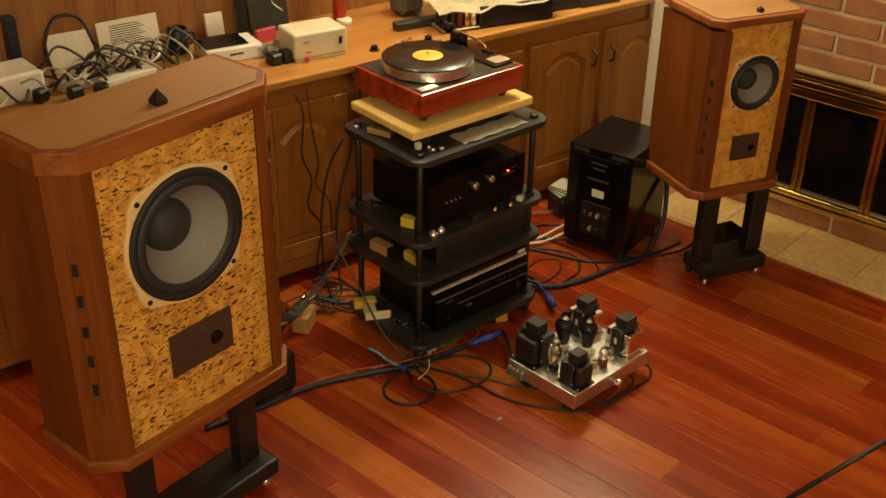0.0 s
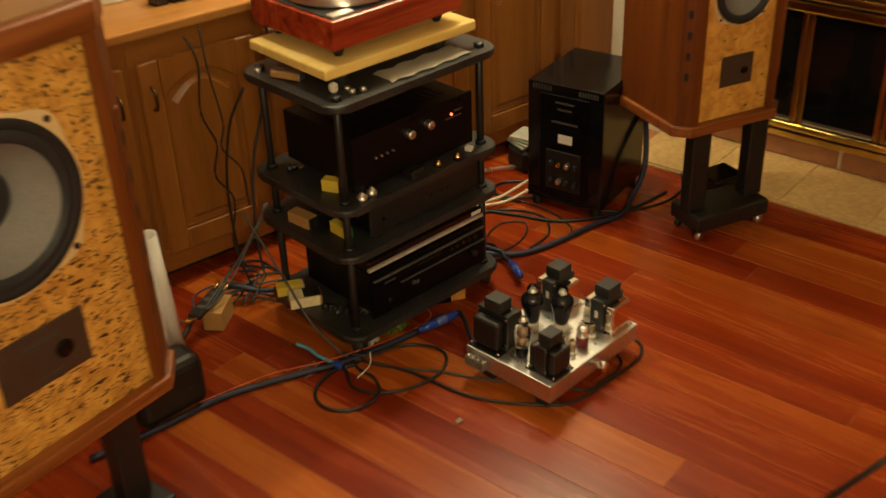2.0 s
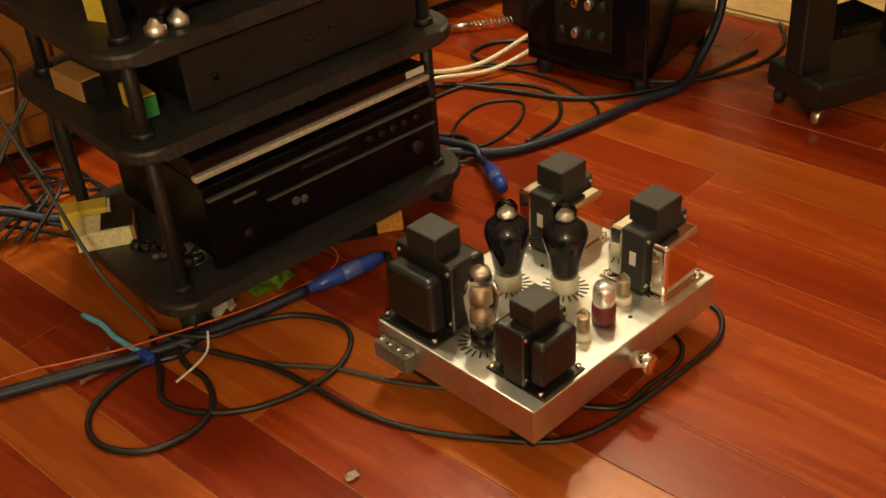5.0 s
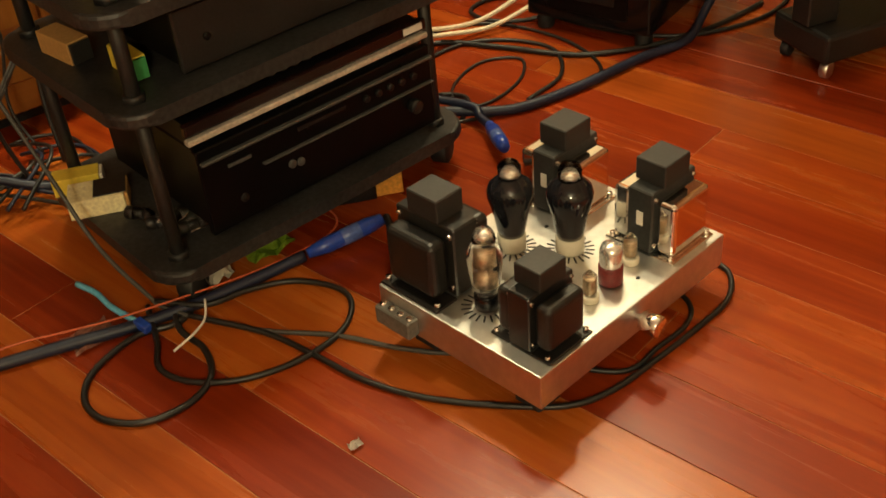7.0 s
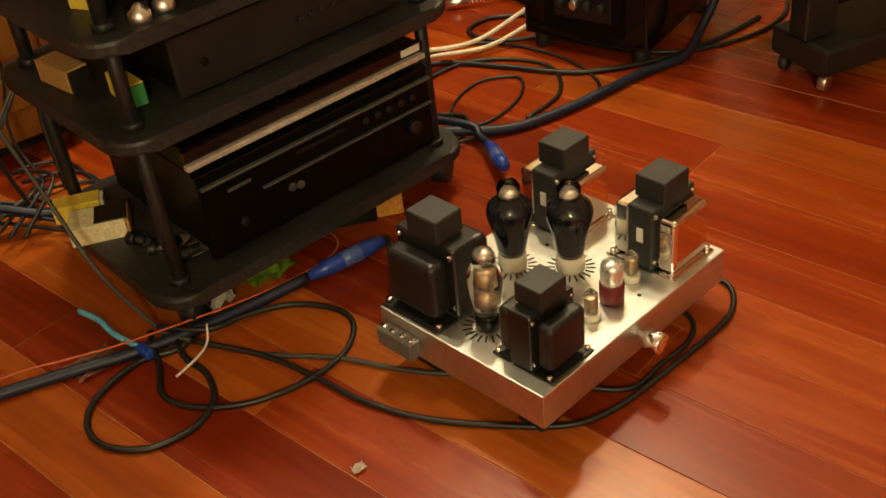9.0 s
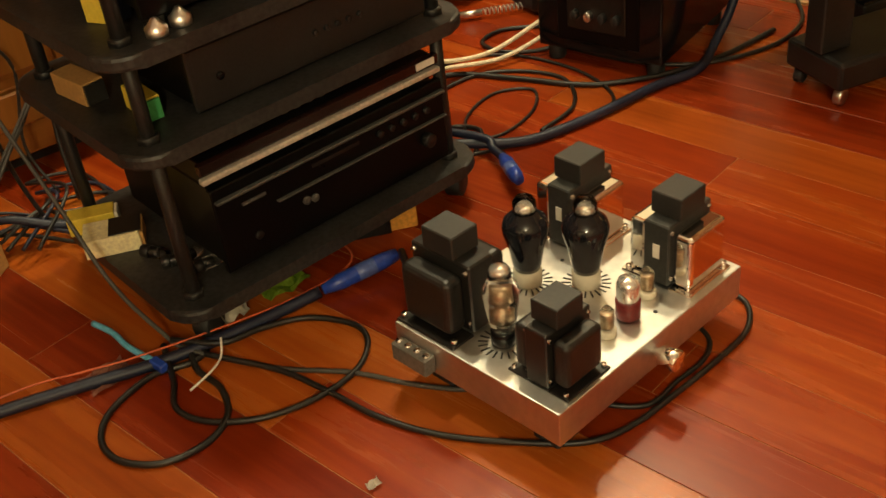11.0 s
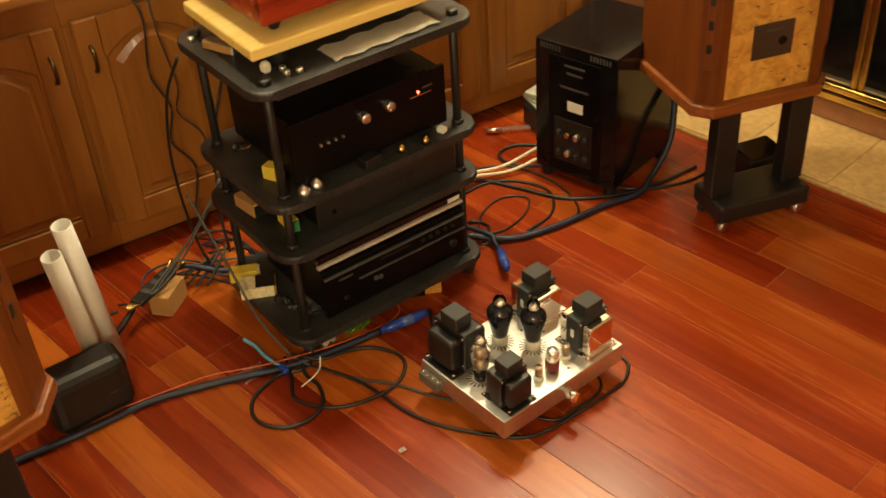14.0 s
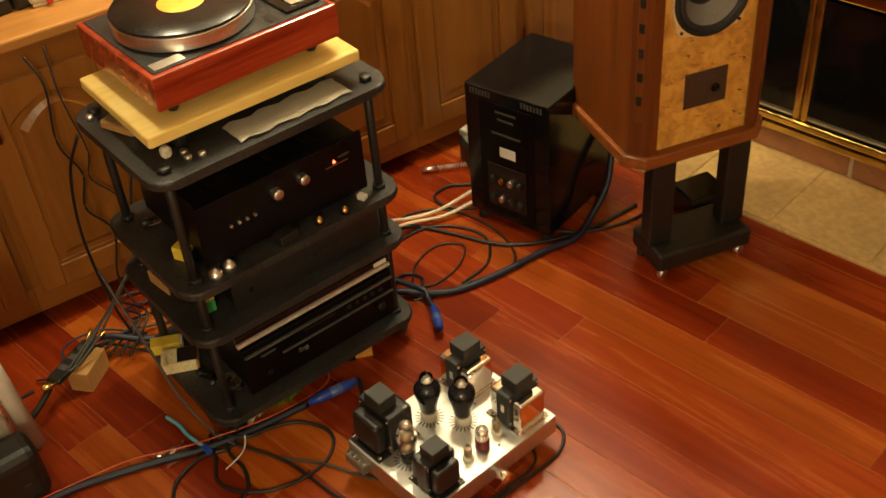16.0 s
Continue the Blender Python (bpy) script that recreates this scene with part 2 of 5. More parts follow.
def lathe(bm, profile, m=None, steps=24):
    """A turned body about z from (radius, height) pairs."""
    rings = []
    for r, z in profile:
        if r < 1e-5:
            rings.append([bm.verts.new((0, 0, z))])
        else:
            rings.append([bm.verts.new((r * math.cos(2 * math.pi * k / steps), r * math.sin(2 * math.pi * k / steps), z)) for k in range(steps)])
    for a, b in zip(rings, rings[1:]):
        for k in range(steps):
            j = (k + 1) % steps
            face = [a[k % len(a)], a[j % len(a)], b[j % len(b)], b[k % len(b)]]
            face = list(dict.fromkeys(face))
            if len(face) > 2:
                bm.faces.new(face).smooth = True
    if m is not None:
        bmesh.ops.transform(bm, matrix=m, verts=[v for ring in rings for v in ring])
    return bm


def prism(bm, outline, z0, z1, m=None, bevel=0.0):
    """An upright slab from a plan outline, counter-clockwise."""
    low = [bm.verts.new((x, y, z0)) for x, y in outline]
    top = [bm.verts.new((x, y, z1)) for x, y in outline]
    bm.faces.new(low[::-1])
    bm.faces.new(top)
    for k in range(len(outline)):
        j = (k + 1) % len(outline)
        bm.faces.new([low[k], low[j], top[j], top[k]])
    verts = low + top
    if bevel:
        edges = [e for v in verts for e in v.link_edges if abs(e.verts[0].co.z - e.verts[1].co.z) < 1e-6]
        done = bmesh.ops.bevel(bm, geom=list(set(edges)), offset=bevel, segments=2, affect="EDGES", profile=0.5)
        verts = list({v for f in done["faces"] for v in f.verts} | {v for v in verts if v.is_valid})
    if m is not None:
        bmesh.ops.transform(bm, matrix=m, verts=verts)
    return bm


def rounded(x0, x1, y0, y1, r, n=6):
    out = []
    for cx, cy, a in ((x1 - r, y0 + r, -90), (x1 - r, y1 - r, 0), (x0 + r, y1 - r, 90), (x0 + r, y0 + r, 180)):
        out += [(cx + r * math.cos(radians(a + 90 * k / n)), cy + r * math.sin(radians(a + 90 * k / n))) for k in range(n + 1)]
    return out


def spline(points, steps=8, closed=False):
    """A smooth line through points (Catmull-Rom)."""
    p = [Vector(q) for q in points]
    ends = [p[0] * 2 - p[1]] + p + [p[-1] * 2 - p[-2]]
    out = []
    for a, b, c, d in zip(ends, ends[1:], ends[2:], ends[3:]):
        for k in range(steps):
            t = k / steps
            out.append(0.5 * (2 * b + (c - a) * t + (2 * a - 5 * b + 4 * c - d) * t * t + (3 * b - a - 3 * c + d) * t ** 3))
    return out + [p[-1]]


def sweep(bm, line, radius, sides=8):
    """A round cord along a line."""
    rings = []
    up = Vector((0, 0, 1))
    for k, q in enumerate(line):
        d = (line[min(k + 1, len(line) - 1)] - line[max(k - 1, 0)]).normalized()
        side = d.cross(up)
        if side.length < 1e-3:
            side = d.cross(Vector((1, 0, 0)))
        side.normalize()
        other = side.cross(d)
        rings.append([bm.verts.new(q + radius * (math.cos(2 * math.pi * j / sides) * side + math.sin(2 * math.pi * j / sides) * other)) for j in range(sides)])
    for a, b in zip(rings, rings[1:]):
        for j in range(sides):
            i = (j + 1) % sides
            bm.faces.new([a[j], a[i], b[i], b[j]]).smooth = True
    bm.faces.new(rings[0])
    bm.faces.new(rings[-1][::-1])
    return bm


def mesh_of(bm, name, material):
    bmesh.ops.recalc_face_normals(bm, faces=bm.faces)
    me = bpy.data.meshes.new(name)
    bm.to_mesh(me)
    bm.free()
    me.materials.append(material)
    return me


def part(name, bm, material, parent, label=""):
    ob = new(name, mesh_of(bm, name, material))
    ob.parent = parent
    return tagged(ob, label)


def thing(name, m, label, category, group="", kind=""):
    ob = new(name)
    ob.empty_display_size = 0.05
    ob.matrix_world = m
    return tagged(ob, label, category, group, kind)


def single(name, bm, material, label, category="", group="", kind=""):
    return tagged(new(name, mesh_of(bm, name, material)), label, category, group, kind)


def B():
    return bmesh.new()


def drum(r, z0, z1, m=None, steps=20, edge=0.0):
    e = edge or min(r, z1 - z0) * 0.08
    return lathe(B(), [(0, z0), (r - e, z0), (r, z0 + e), (r, z1 - e), (r - e, z1), (0, z1)], m, steps)


def lying(x, y, z, rz=0):
    """A pose that lays a turned body's axis along -y (towards the front)."""
    return pose(x, y, z, 0, 0, rz) @ pose(0, 0, 0, 90, 0, 0)


# ---- the room ----
NORTH, EAST, WEST, SOUTH, HIGH = 1.14, 1.88, -3.7, -4.3, 2.75
single("floor", box(B(), WEST - 0.1, EAST + 0.75, SOUTH - 0.1, NORTH + 0.6, -0.06, -0.0011), SEAM, "glossy red-brown hardwood floor of narrow planks", kind="structure")
single("ceiling", box(B(), WEST - 0.1, EAST + 0.75, SOUTH - 0.1, NORTH + 0.6, HIGH, HIGH + 0.1), CEILING, "plain white ceiling", kind="structure")
single("wall_north", box(B(), WEST - 0.1, EAST + 0.75, NORTH, NORTH + 0.1, -0.05, HIGH), PANELLING, "oak panelled wall behind the cabinets", kind="structure")
single("wall_west", box(B(), WEST - 0.1, WEST, SOUTH, NORTH + 0.45, -0.05, HIGH), WALLPAINT, "painted wall", kind="structure")
single("wall_south", box(B(), WEST, EAST + 0.75, SOUTH - 0.1, SOUTH, -0.05, HIGH), WALLPAINT, "painted wall", kind="structure")

TURN = pose(1.54, -0.35, 0, 0, 0, 7) @ pose(-1.54, 0.35, 0)

# white plaster return between cabinets and fireplace
single("wall_return", box(B(), 1.746, EAST + 0.3, 0.22, NORTH, -0.05, HIGH, 0.01), PLASTER, "cream plaster wall beside the fireplace", kind="structure")
# fireplace wall: opening with a dark firebox
FB_Y0, FB_Y1, FB_Z0, FB_Z1 = -1.18, 0.02, 0.155, 0.56
bm = B()
box(bm, EAST, EAST + 0.1, SOUTH, FB_Y0, -0.05, HIGH)
box(bm, EAST, EAST + 0.1, FB_Y1, 0.22, -0.05, HIGH)
box(bm, EAST, EAST + 0.1, FB_Y0, FB_Y1, FB_Z1, HIGH)
box(bm, EAST, EAST + 0.1, FB_Y0, FB_Y1, -0.05, FB_Z0)
wall_east = single("wall_east", bm, MORTAR, "brick fireplace wall with pale mortar joints", kind="structure")
wall_east.matrix_world = TURN
bm = B()
box(bm, EAST + 0.5, EAST + 0.55, FB_Y0, FB_Y1, FB_Z0, FB_Z1)
box(bm, EAST + 0.1, EAST + 0.5, FB_Y0 - 0.05, FB_Y0, FB_Z0, FB_Z1)
box(bm, EAST + 0.1, EAST + 0.5, FB_Y1, FB_Y1 + 0.05, FB_Z0, FB_Z1)
box(bm, EAST + 0.1, EAST + 0.55, FB_Y0 - 0.05, FB_Y1 + 0.05, FB_Z1, FB_Z1 + 0.05)
box(bm, EAST + 0.1, EAST + 0.55, FB_Y0 - 0.05, FB_Y1 + 0.05, FB_Z0 - 0.05, FB_Z0)
single("firebox", bm, SOOT, "soot-black firebox behind the glass doors", kind="structure").matrix_world = TURN
# hearth slab, nearly flush with the floor
bm = B()
box(bm, 1.54, EAST, -2.6, 0.22, -0.02, 0.010, 0.004)
hearth = single("hearth", bm, TILE, "tan tiled hearth flush with the floor", kind="structure")
hearth.matrix_world = TURN

# fireplace screen with brass rails, glass doors
fs = thing("fireplace_screen", TURN @ pose(EAST, 0, 0), "brass framed fireplace screen with dark glass doors", "fireplace screen")
for z0, z1, d in ((0.565, 0.602, 0.030), (0.610, 0.640, 0.034), (0.648, 0.672, 0.028), (0.128, 0.152, 0.030), (0.094, 0.122, 0.026)):
    part("rail", box(B(), -d, 0.0, FB_Y0 - 0.06, FB_Y1 + 0.06, z0, z1, 0.006, seg=2), BRASS, fs)
part("rail_backing", box(B(), -0.012, 0.002, FB_Y0 - 0.05, FB_Y1 + 0.05, 0.57, 0.67), SATIN, fs)
for y in (FB_Y0 - 0.03, FB_Y1 + 0.03):
    part("stile", box(B(), -0.026, 0.0, y - 0.03, y + 0.03, 0.152, 0.565, 0.004), BRASS, fs)
n = 4
for k in range(n):
    y0 = FB_Y0 + (FB_Y1 - FB_Y0) * k / n
    y1 = FB_Y0 + (FB_Y1 - FB_Y0) * (k + 1) / n
    pane = part("glass_door", box(B(), -0.010, -0.005, y0 + 0.018, y1 - 0.018, 0.172, 0.545), FIREGLASS, fs, "dark reflecting glass door")
    for a, b in ((y0 + 0.002, y0 + 0.022), (y1 - 0.022, y1 - 0.002)):
        part("door_frame", box(B(), -0.020, -0.002, a, b, 0.154, 0.563, 0.003), BRASS, pane)

# ---- cabinets along the north wall ----
CAB_Y, CAB_TOP = 0.60, 0.83
BACK = pose(1.0, 0.6, 0, 0, 0, -5) @ pose(-1.0, -0.6, 0)
bpy.data.objects["wall_north"].matrix_world = BACK


def arched_panel(w, h, t):
    """A raised door panel with an arched top, facing -y, its foot at z = 0."""
    def outline(inset):
        x, top, rise = w / 2 - inset, h - inset, 0.055
        pts = [(-x, inset), (x, inset)]
        pts += [(x - 2 * x * k / 14, top - rise + rise * math.sin(math.pi * k / 14)) for k in range(15)]
        return pts
    bm = B()
    rings = [[bm.verts.new((x, y, z)) for x, z in outline(i)] for i, y in ((0.0, 0.006), (0.002, -0.001), (0.012, 0.0065), (0.035, -t))]
    for a, b in zip(rings, rings[1:]):
        for k in range(len(a)):
            j = (k + 1) % len(a)
            bm.faces.new([a[k], a[j], b[j], b[k]])
    bm.faces.new(rings[-1])
    return bm


def cabinet_unit(x, w, hand):
    unit = thing("base_cabinet", BACK @ pose(x, CAB_Y, 0), "honey oak base cabinet with an arched raised-panel door", "cabinet", "cabinets along the wall")
    part("body", box(B(), 0.002, w - 0.002, 0.02, 0.52, 0.045, CAB_TOP - 0.03), OAK, unit)
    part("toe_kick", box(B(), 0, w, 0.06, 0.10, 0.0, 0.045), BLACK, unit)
    part("top_rail", box(B(), 0, w, 0.0, 0.02, 0.715, CAB_TOP - 0.03, 0.002), OAK_X, unit)
    part("bottom_rail", box(B(), 0, w, 0.0, 0.02, 0.045, 0.125, 0.002), OAK_X, unit)
    for a in (0, w - 0.03):
        part("stile", box(B(), a, a + 0.03, 0.0, 0.019, 0.125, 0.715, 0.002), OAK, unit)
    leaf = part("door", box(B(), 0.022, w - 0.022, -0.012, -0.002, 0.112, 0.728, 0.003), OAK, unit)
    fr = B()
    for a, b, c, d in ((0.022, 0.085, 0.112, 0.728), (w - 0.085, w - 0.022, 0.112, 0.728), (0.085, w - 0.085, 0.112, 0.18)):
        box(fr, a, b, -0.021, -0.0125, c, d, 0.004)
    inner, top = (w - 0.17) / 2, 0.728
    arch = [(w / 2 - inner + 2 * inner * k / 14, 0.618 + 0.055 * math.sin(math.pi * k / 14)) for k in range(15)]
    front = [fr.verts.new((a, -0.021, b)) for a, b in arch] + [fr.verts.new((w - 0.085, -0.021, top)), fr.verts.new((0.085, -0.021, top))]
    back = [fr.verts.new((v.co.x, -0.0125, v.co.z)) for v in front]
    fr.faces.new(front)
    for k in range(len(front)):
        j = (k + 1) % len(front)
        fr.faces.new([front[k], back[k], back[j], front[j]])
    part("door_frame", fr, OAK, leaf)
    panel = arched_panel(w - 0.176, 0.49, 0.007)
    bmesh.ops.translate(panel, vec=(w / 2, -0.0135, 0.183), verts=panel.verts)
    part("raised_panel", panel, OAK, leaf)
    pull = B()
    px = 0.052 if hand == "left" else w - 0.052
    sweep(pull, spline([(px, -0.019, 0.585), (px, -0.042, 0.595), (px, -0.046, 0.62), (px, -0.042, 0.645), (px, -0.019, 0.655)], 5), 0.005)
    part("pull", pull, BRONZE, leaf, "small dark bronze pull")
    return unit


CAB_W = 0.4125
right_hung = cabinet_unit(-0.19 - 4 * CAB_W - CAB_W, CAB_W, "right")
left_hung = cabinet_unit(-0.19 - 4 * CAB_W, CAB_W, "left")
for k in (-2, 0, 2, 4):
    copy_thing(right_hung, BACK @ pose(-0.19 + (k - 1) * CAB_W, CAB_Y, 0))
    copy_thing(left_hung, BACK @ pose(-0.19 + k * CAB_W, CAB_Y, 0))
single("countertop", box(B(), -2.56, 1.744, CAB_Y - 0.028, NORTH, CAB_TOP - 0.03, CAB_TOP, 0.006, seg=2), OAK_TOP, "worn honey oak countertop, cluttered with gear", "countertop").matrix_world = BACK
single("oak_post", box(B(), 1.68, 1.742, NORTH - 0.06, NORTH - 0.002, CAB_TOP, HIGH, 0.004), OAK, "oak trim post at the end of the panelling", kind="structure").matrix_world = BACK

# ---- equipment rack ----
SH = (0.765, 0.475, 0.335, 0.078)
rack = thing("equipment_rack", pose(0, 0, 0), "black four-shelf hi-fi rack on casters, dusty", "rack")
for z in SH:
    bm = B()
    prism(bm, rounded(-0.045, 0.545, -0.045, 0.365, 0.05), z - 0.022, z, bevel=0.006)
    part("shelf", bm, SATIN, rack, "black shelf with rounded corners, dusty")
for x, y in ((0, 0), (0.5, 0), (0, 0.32), (0.5, 0.32)):
    for a, b in zip(SH[1:], SH):
        part("post", drum(0.0105, a, b - 0.022, pose(x, y, 0), 16), BLACK, rack)
        part("nut", drum(0.0165, a, a + 0.011, pose(x, y, 0), 6), BLACK, rack)
    part("top_nut", drum(0.015, SH[0], SH[0] + 0.012, pose(x, y, 0), 6), BLACK, rack)
    part("caster_fork", drum(0.014, 0.040, SH[3] - 0.022, pose(x, y, 0), 10), BLACK, rack)
    part("caster_wheel", drum(0.026, -0.014, 0.014, pose(x + 0.01, y, 0.026, 90, 0, 30), 18), RUBBER, rack)

# integrated amplifier on the second shelf
ia = thing("integrated_amplifier", pose(0.035, 0.0, SH[1]), "black integrated amplifier with silver knobs and a red light", "amplifier")
part("case", box(B(), 0.008, 0.427, 0.012, 0.30, 0.022, 0.167, 0.003), DARK, ia)
for k in range(14):
    part("vent_slat", box(B(), 0.05 + k * 0.024, 0.062 + k * 0.024, 0.05, 0.27, 0.1672, 0.1695), DARK, ia)
part("front_panel", box(B(), 0.0, 0.435, 0.0, 0.012, 0.015, 0.170, 0.002), FASCIA, ia)
for x in (0.05, 0.385):
    for y in (0.04, 0.26):
        part("foot", drum(0.02, 0.0, 0.022, pose(x, y, 0), 14), RUBBER, ia)
for x, z in ((0.195, 0.122), (0.265, 0.126)):
    part("knob", lathe(B(), [(0.013, 0), (0.013, 0.016), (0.011, 0.019), (0, 0.019)], lying(x, 0, z)), ALU, ia, "silver aluminium knob")
for x in (0.075, 0.095, 0.115, 0.135):
    part("switch", drum(0.0035, 0, 0.008, lying(x, 0, 0.095), 10), ALU, ia)
part("indicator", drum(0.0035, 0, 0.003, lying(0.353, 0, 0.126), 10), LED, ia, "glowing red light")
part("display_line", box(B(), 0.33, 0.39, -0.0015, 0.0, 0.116, 0.1175), ALU, ia)
part("badge", box(B(), 0.365, 0.395, -0.0015, 0.0, 0.130, 0.135), GREY, ia)

# preamplifier on the third shelf
pa = thing("preamplifier", pose(0.075, -0.005, SH[2]), "low matt black preamplifier", "preamplifier")
part("case", box(B(), 0.006, 0.404, 0.012, 0.29, 0.012, 0.098, 0.003), DARK, pa)
part("front_panel", box(B(), 0.0, 0.41, 0.0, 0.012, 0.008, 0.10, 0.003), BLACK, pa)
for k in range(5):
    part("button", drum(0.0045, 0, 0.005, lying(0.205 + 0.02 * k, 0, 0.052), 10), BLACK, pa)
part("socket", drum(0.006, 0, 0.003, lying(0.045, 0, 0.05), 12), GLOSS, pa)
for x in (0.04, 0.36):
    for y in (0.04, 0.25):
        part("foot", drum(0.016, 0.0, 0.012, pose(x, y, 0), 12), RUBBER, pa)

# receiver on the bottom shelf, a disc player on top of it
LEDGE = plain("ledge_metal", (0.10, 0.10, 0.095), 0.35, 0.3)
rc = thing("receiver", pose(0.058, -0.012, SH[3]), "black receiver with a raised ledge across its front", "receiver")
part("case", box(B(), 0.006, 0.429, 0.014, 0.31, 0.015, 0.150, 0.003), DARK, rc)
part("front_panel", box(B(), 0.0, 0.435, 0.0, 0.014, 0.010, 0.152, 0.002), FASCIA, rc)
part("ledge", box(B(), 0.002, 0.433, -0.010, 0.0, 0.131, 0.136, 0.0015), LEDGE, rc)
part("ledge", box(B(), 0.10, 0.433, -0.008, 0.0, 0.0885, 0.091, 0.0008), LEDGE, rc)
part("badge", box(B(), 0.045, 0.085, -0.002, 0.0, 0.108, 0.113), LEDGE, rc)
part("slot", box(B(), 0.17, 0.26, -0.002, 0.0, 0.112, 0.118), BLACK, rc)
for k in range(5):
    part("button", drum(0.006, 0, 0.006, lying(0.30 + 0.024 * k, 0, 0.112), 12), BLACK, rc)
part("knob", drum(0.012, 0, 0.014, lying(0.39, 0, 0.062), 16), BLACK, rc)
for x, z in ((0.06, 0.05), (0.15, 0.065), (0.165, 0.062)):
    part("jack", drum(0.007, 0, 0.003, lying(x, 0, z), 12), LEDGE if x > 0.1 else BLACK, rc)
for x in (0.05, 0.385):
    for y in (0.04, 0.26):
        part("foot", drum(0.018, 0.0, 0.015, pose(x, y, 0), 12), RUBBER, rc)
dp = thing("disc_player", pose(0.052, -0.004, SH[3] + 0.153), "slim disc player with a brushed silver front strip", "disc player")
part("case", box(B(), 0.006, 0.436, 0.004, 0.27, 0.006, 0.042, 0.002), DARK, dp)
part("front_strip", box(B(), 0.0, 0.442, -0.008, 0.004, 0.011, 0.020, 0.0015), plain("silver_strip", (0.62, 0.55, 0.47), 0.40, 0.35), dp, "brushed silver strip")
part("top_front", box(B(), 0.0, 0.442, -0.006, 0.006, 0.025, 0.043, 0.002), plain("brown_gloss", (0.016, 0.006, 0.005), 0.2), dp)
part("sticker", box(B(), 0.395, 0.432, -0.0075, -0.006, 0.029, 0.040), WHITE, dp, "small white sticker")
for k in range(4):
    part("loose_jack", drum(0.008, 0, 0.018, pose(0.17 + 0.022 * k, 0.03, 0.043), 10), LAMINATE, dp)
for x in (0.04, 0.40):
    for y in (0.03, 0.24):
        part("foot", drum(0.014, 0.0, 0.006, pose(x, y, 0), 12), RUBBER, dp)

# turntable on a maple board
board = single("maple_board", box(B(), -0.01, 0.50, 0.0, 0.335, 0.0, 0.028, 0.006, seg=3), MAPLE, "thick pale maple board under the turntable", "board")
board.matrix_world = pose(0.0, 0.02, SH[0] + 0.045, 0, 0, -1.5)
for x, y in ((0.08, 0.08), (0.42, 0.08), (0.25, 0.28)):
    f = single("isolation_foot", drum(0.022, 0, 0.0445, pose(x, y, SH[0]), 16), RUBBER, "black isolation foot under the maple board", "foot", "feet under the board")
tt = thing("turntable", pose(0.035, 0.035, SH[0] + 0.073), "turntable in a glossy rosewood plinth with a record on it", "turntable")
part("plinth", box(B(), 0.0, 0.44, 0.0, 0.345, 0.032, 0.108, 0.004, seg=2), ROSEWOOD, tt, "glossy rosewood plinth")
part("deck", box(B(), 0.012, 0.428, 0.012, 0.333, 0.1085, 0.1105, 0.001), SATIN, tt)
part("armboard", box(B(), 0.335, 0.42, 0.03, 0.325, 0.1108, 0.1165, 0.002), GLOSS, tt)
part("arm_trim", box(B(), 0.36, 0.425, 0.05, 0.10, 0.1168, 0.119, 0.001), ALU, tt)
part("switch_plate", box(B(), 0.02, 0.09, 0.02, 0.05, 0.1108, 0.1125, 0.001), ALU, tt)
for x in (0.05, 0.39):
    for y in (0.05, 0.30):
        part("foot", lathe(B(), [(0, 0), (0.010, 0), (0.024, 0.030), (0.024, 0.032), (0, 0.032)], pose(x, y, 0), 16), RUBBER, tt)
C = (0.172, 0.175)
platter = part("platter", lathe(B(), [(0, 0.114), (0.148, 0.114), (0.1495, 0.1145), (0.150, 0.115), (0.150, 0.1155), (0.150, 0.1425), (0.150, 0.143), (0.1495, 0.1437), (0.148, 0.145), (0, 0.145)], pose(*C, 0), 64), ALU, tt, "polished aluminium platter")
part("mat", drum(0.147, 0.1455, 0.149, pose(*C, 0), 48), RUBBER, platter)
part("record", lathe(B(), [(0, 0.1495), (0.149, 0.1495), (0.150, 0.1505), (0.149, 0.1515), (0.052, 0.1512), (0, 0.1515)], pose(*C, 0), 64), VINYL, platter, "black vinyl record")
part("record_label", drum(0.050, 0.1518, 0.1523, pose(*C, 0), 40), LABEL, platter, "yellow record label")
part("spindle", drum(0.0036, 0.15, 0.163, pose(*C, 0), 10), CHROME, platter)
arm = part("tonearm", sweep(B(), spline([(0.372, 0.285, 0.168), (0.372, 0.22, 0.170), (0.36, 0.12, 0.168), (0.335, 0.075, 0.160)], 6), 0.0045), CHROME, tt, "slim tonearm")
part("arm_pivot", drum(0.026, 0.1165, 0.165, pose(0.375, 0.245, 0), 20), GLOSS, arm)
part("counterweight", lathe(B(), [(0, -0.02), (0.017, -0.02), (0.017, 0.02), (0, 0.02)], pose(0.372, 0.305, 0.170, 90, 0, 0), 18), GLOSS, arm)
part("arm_lift", box(B(), 0.34, 0.36, 0.22, 0.26, 0.1168, 0.175, 0.003), GLOSS, arm)
part("headshell", box(B(), 0.318, 0.340, 0.035, 0.08, 0.156, 0.166, 0.002), GLOSS, arm)

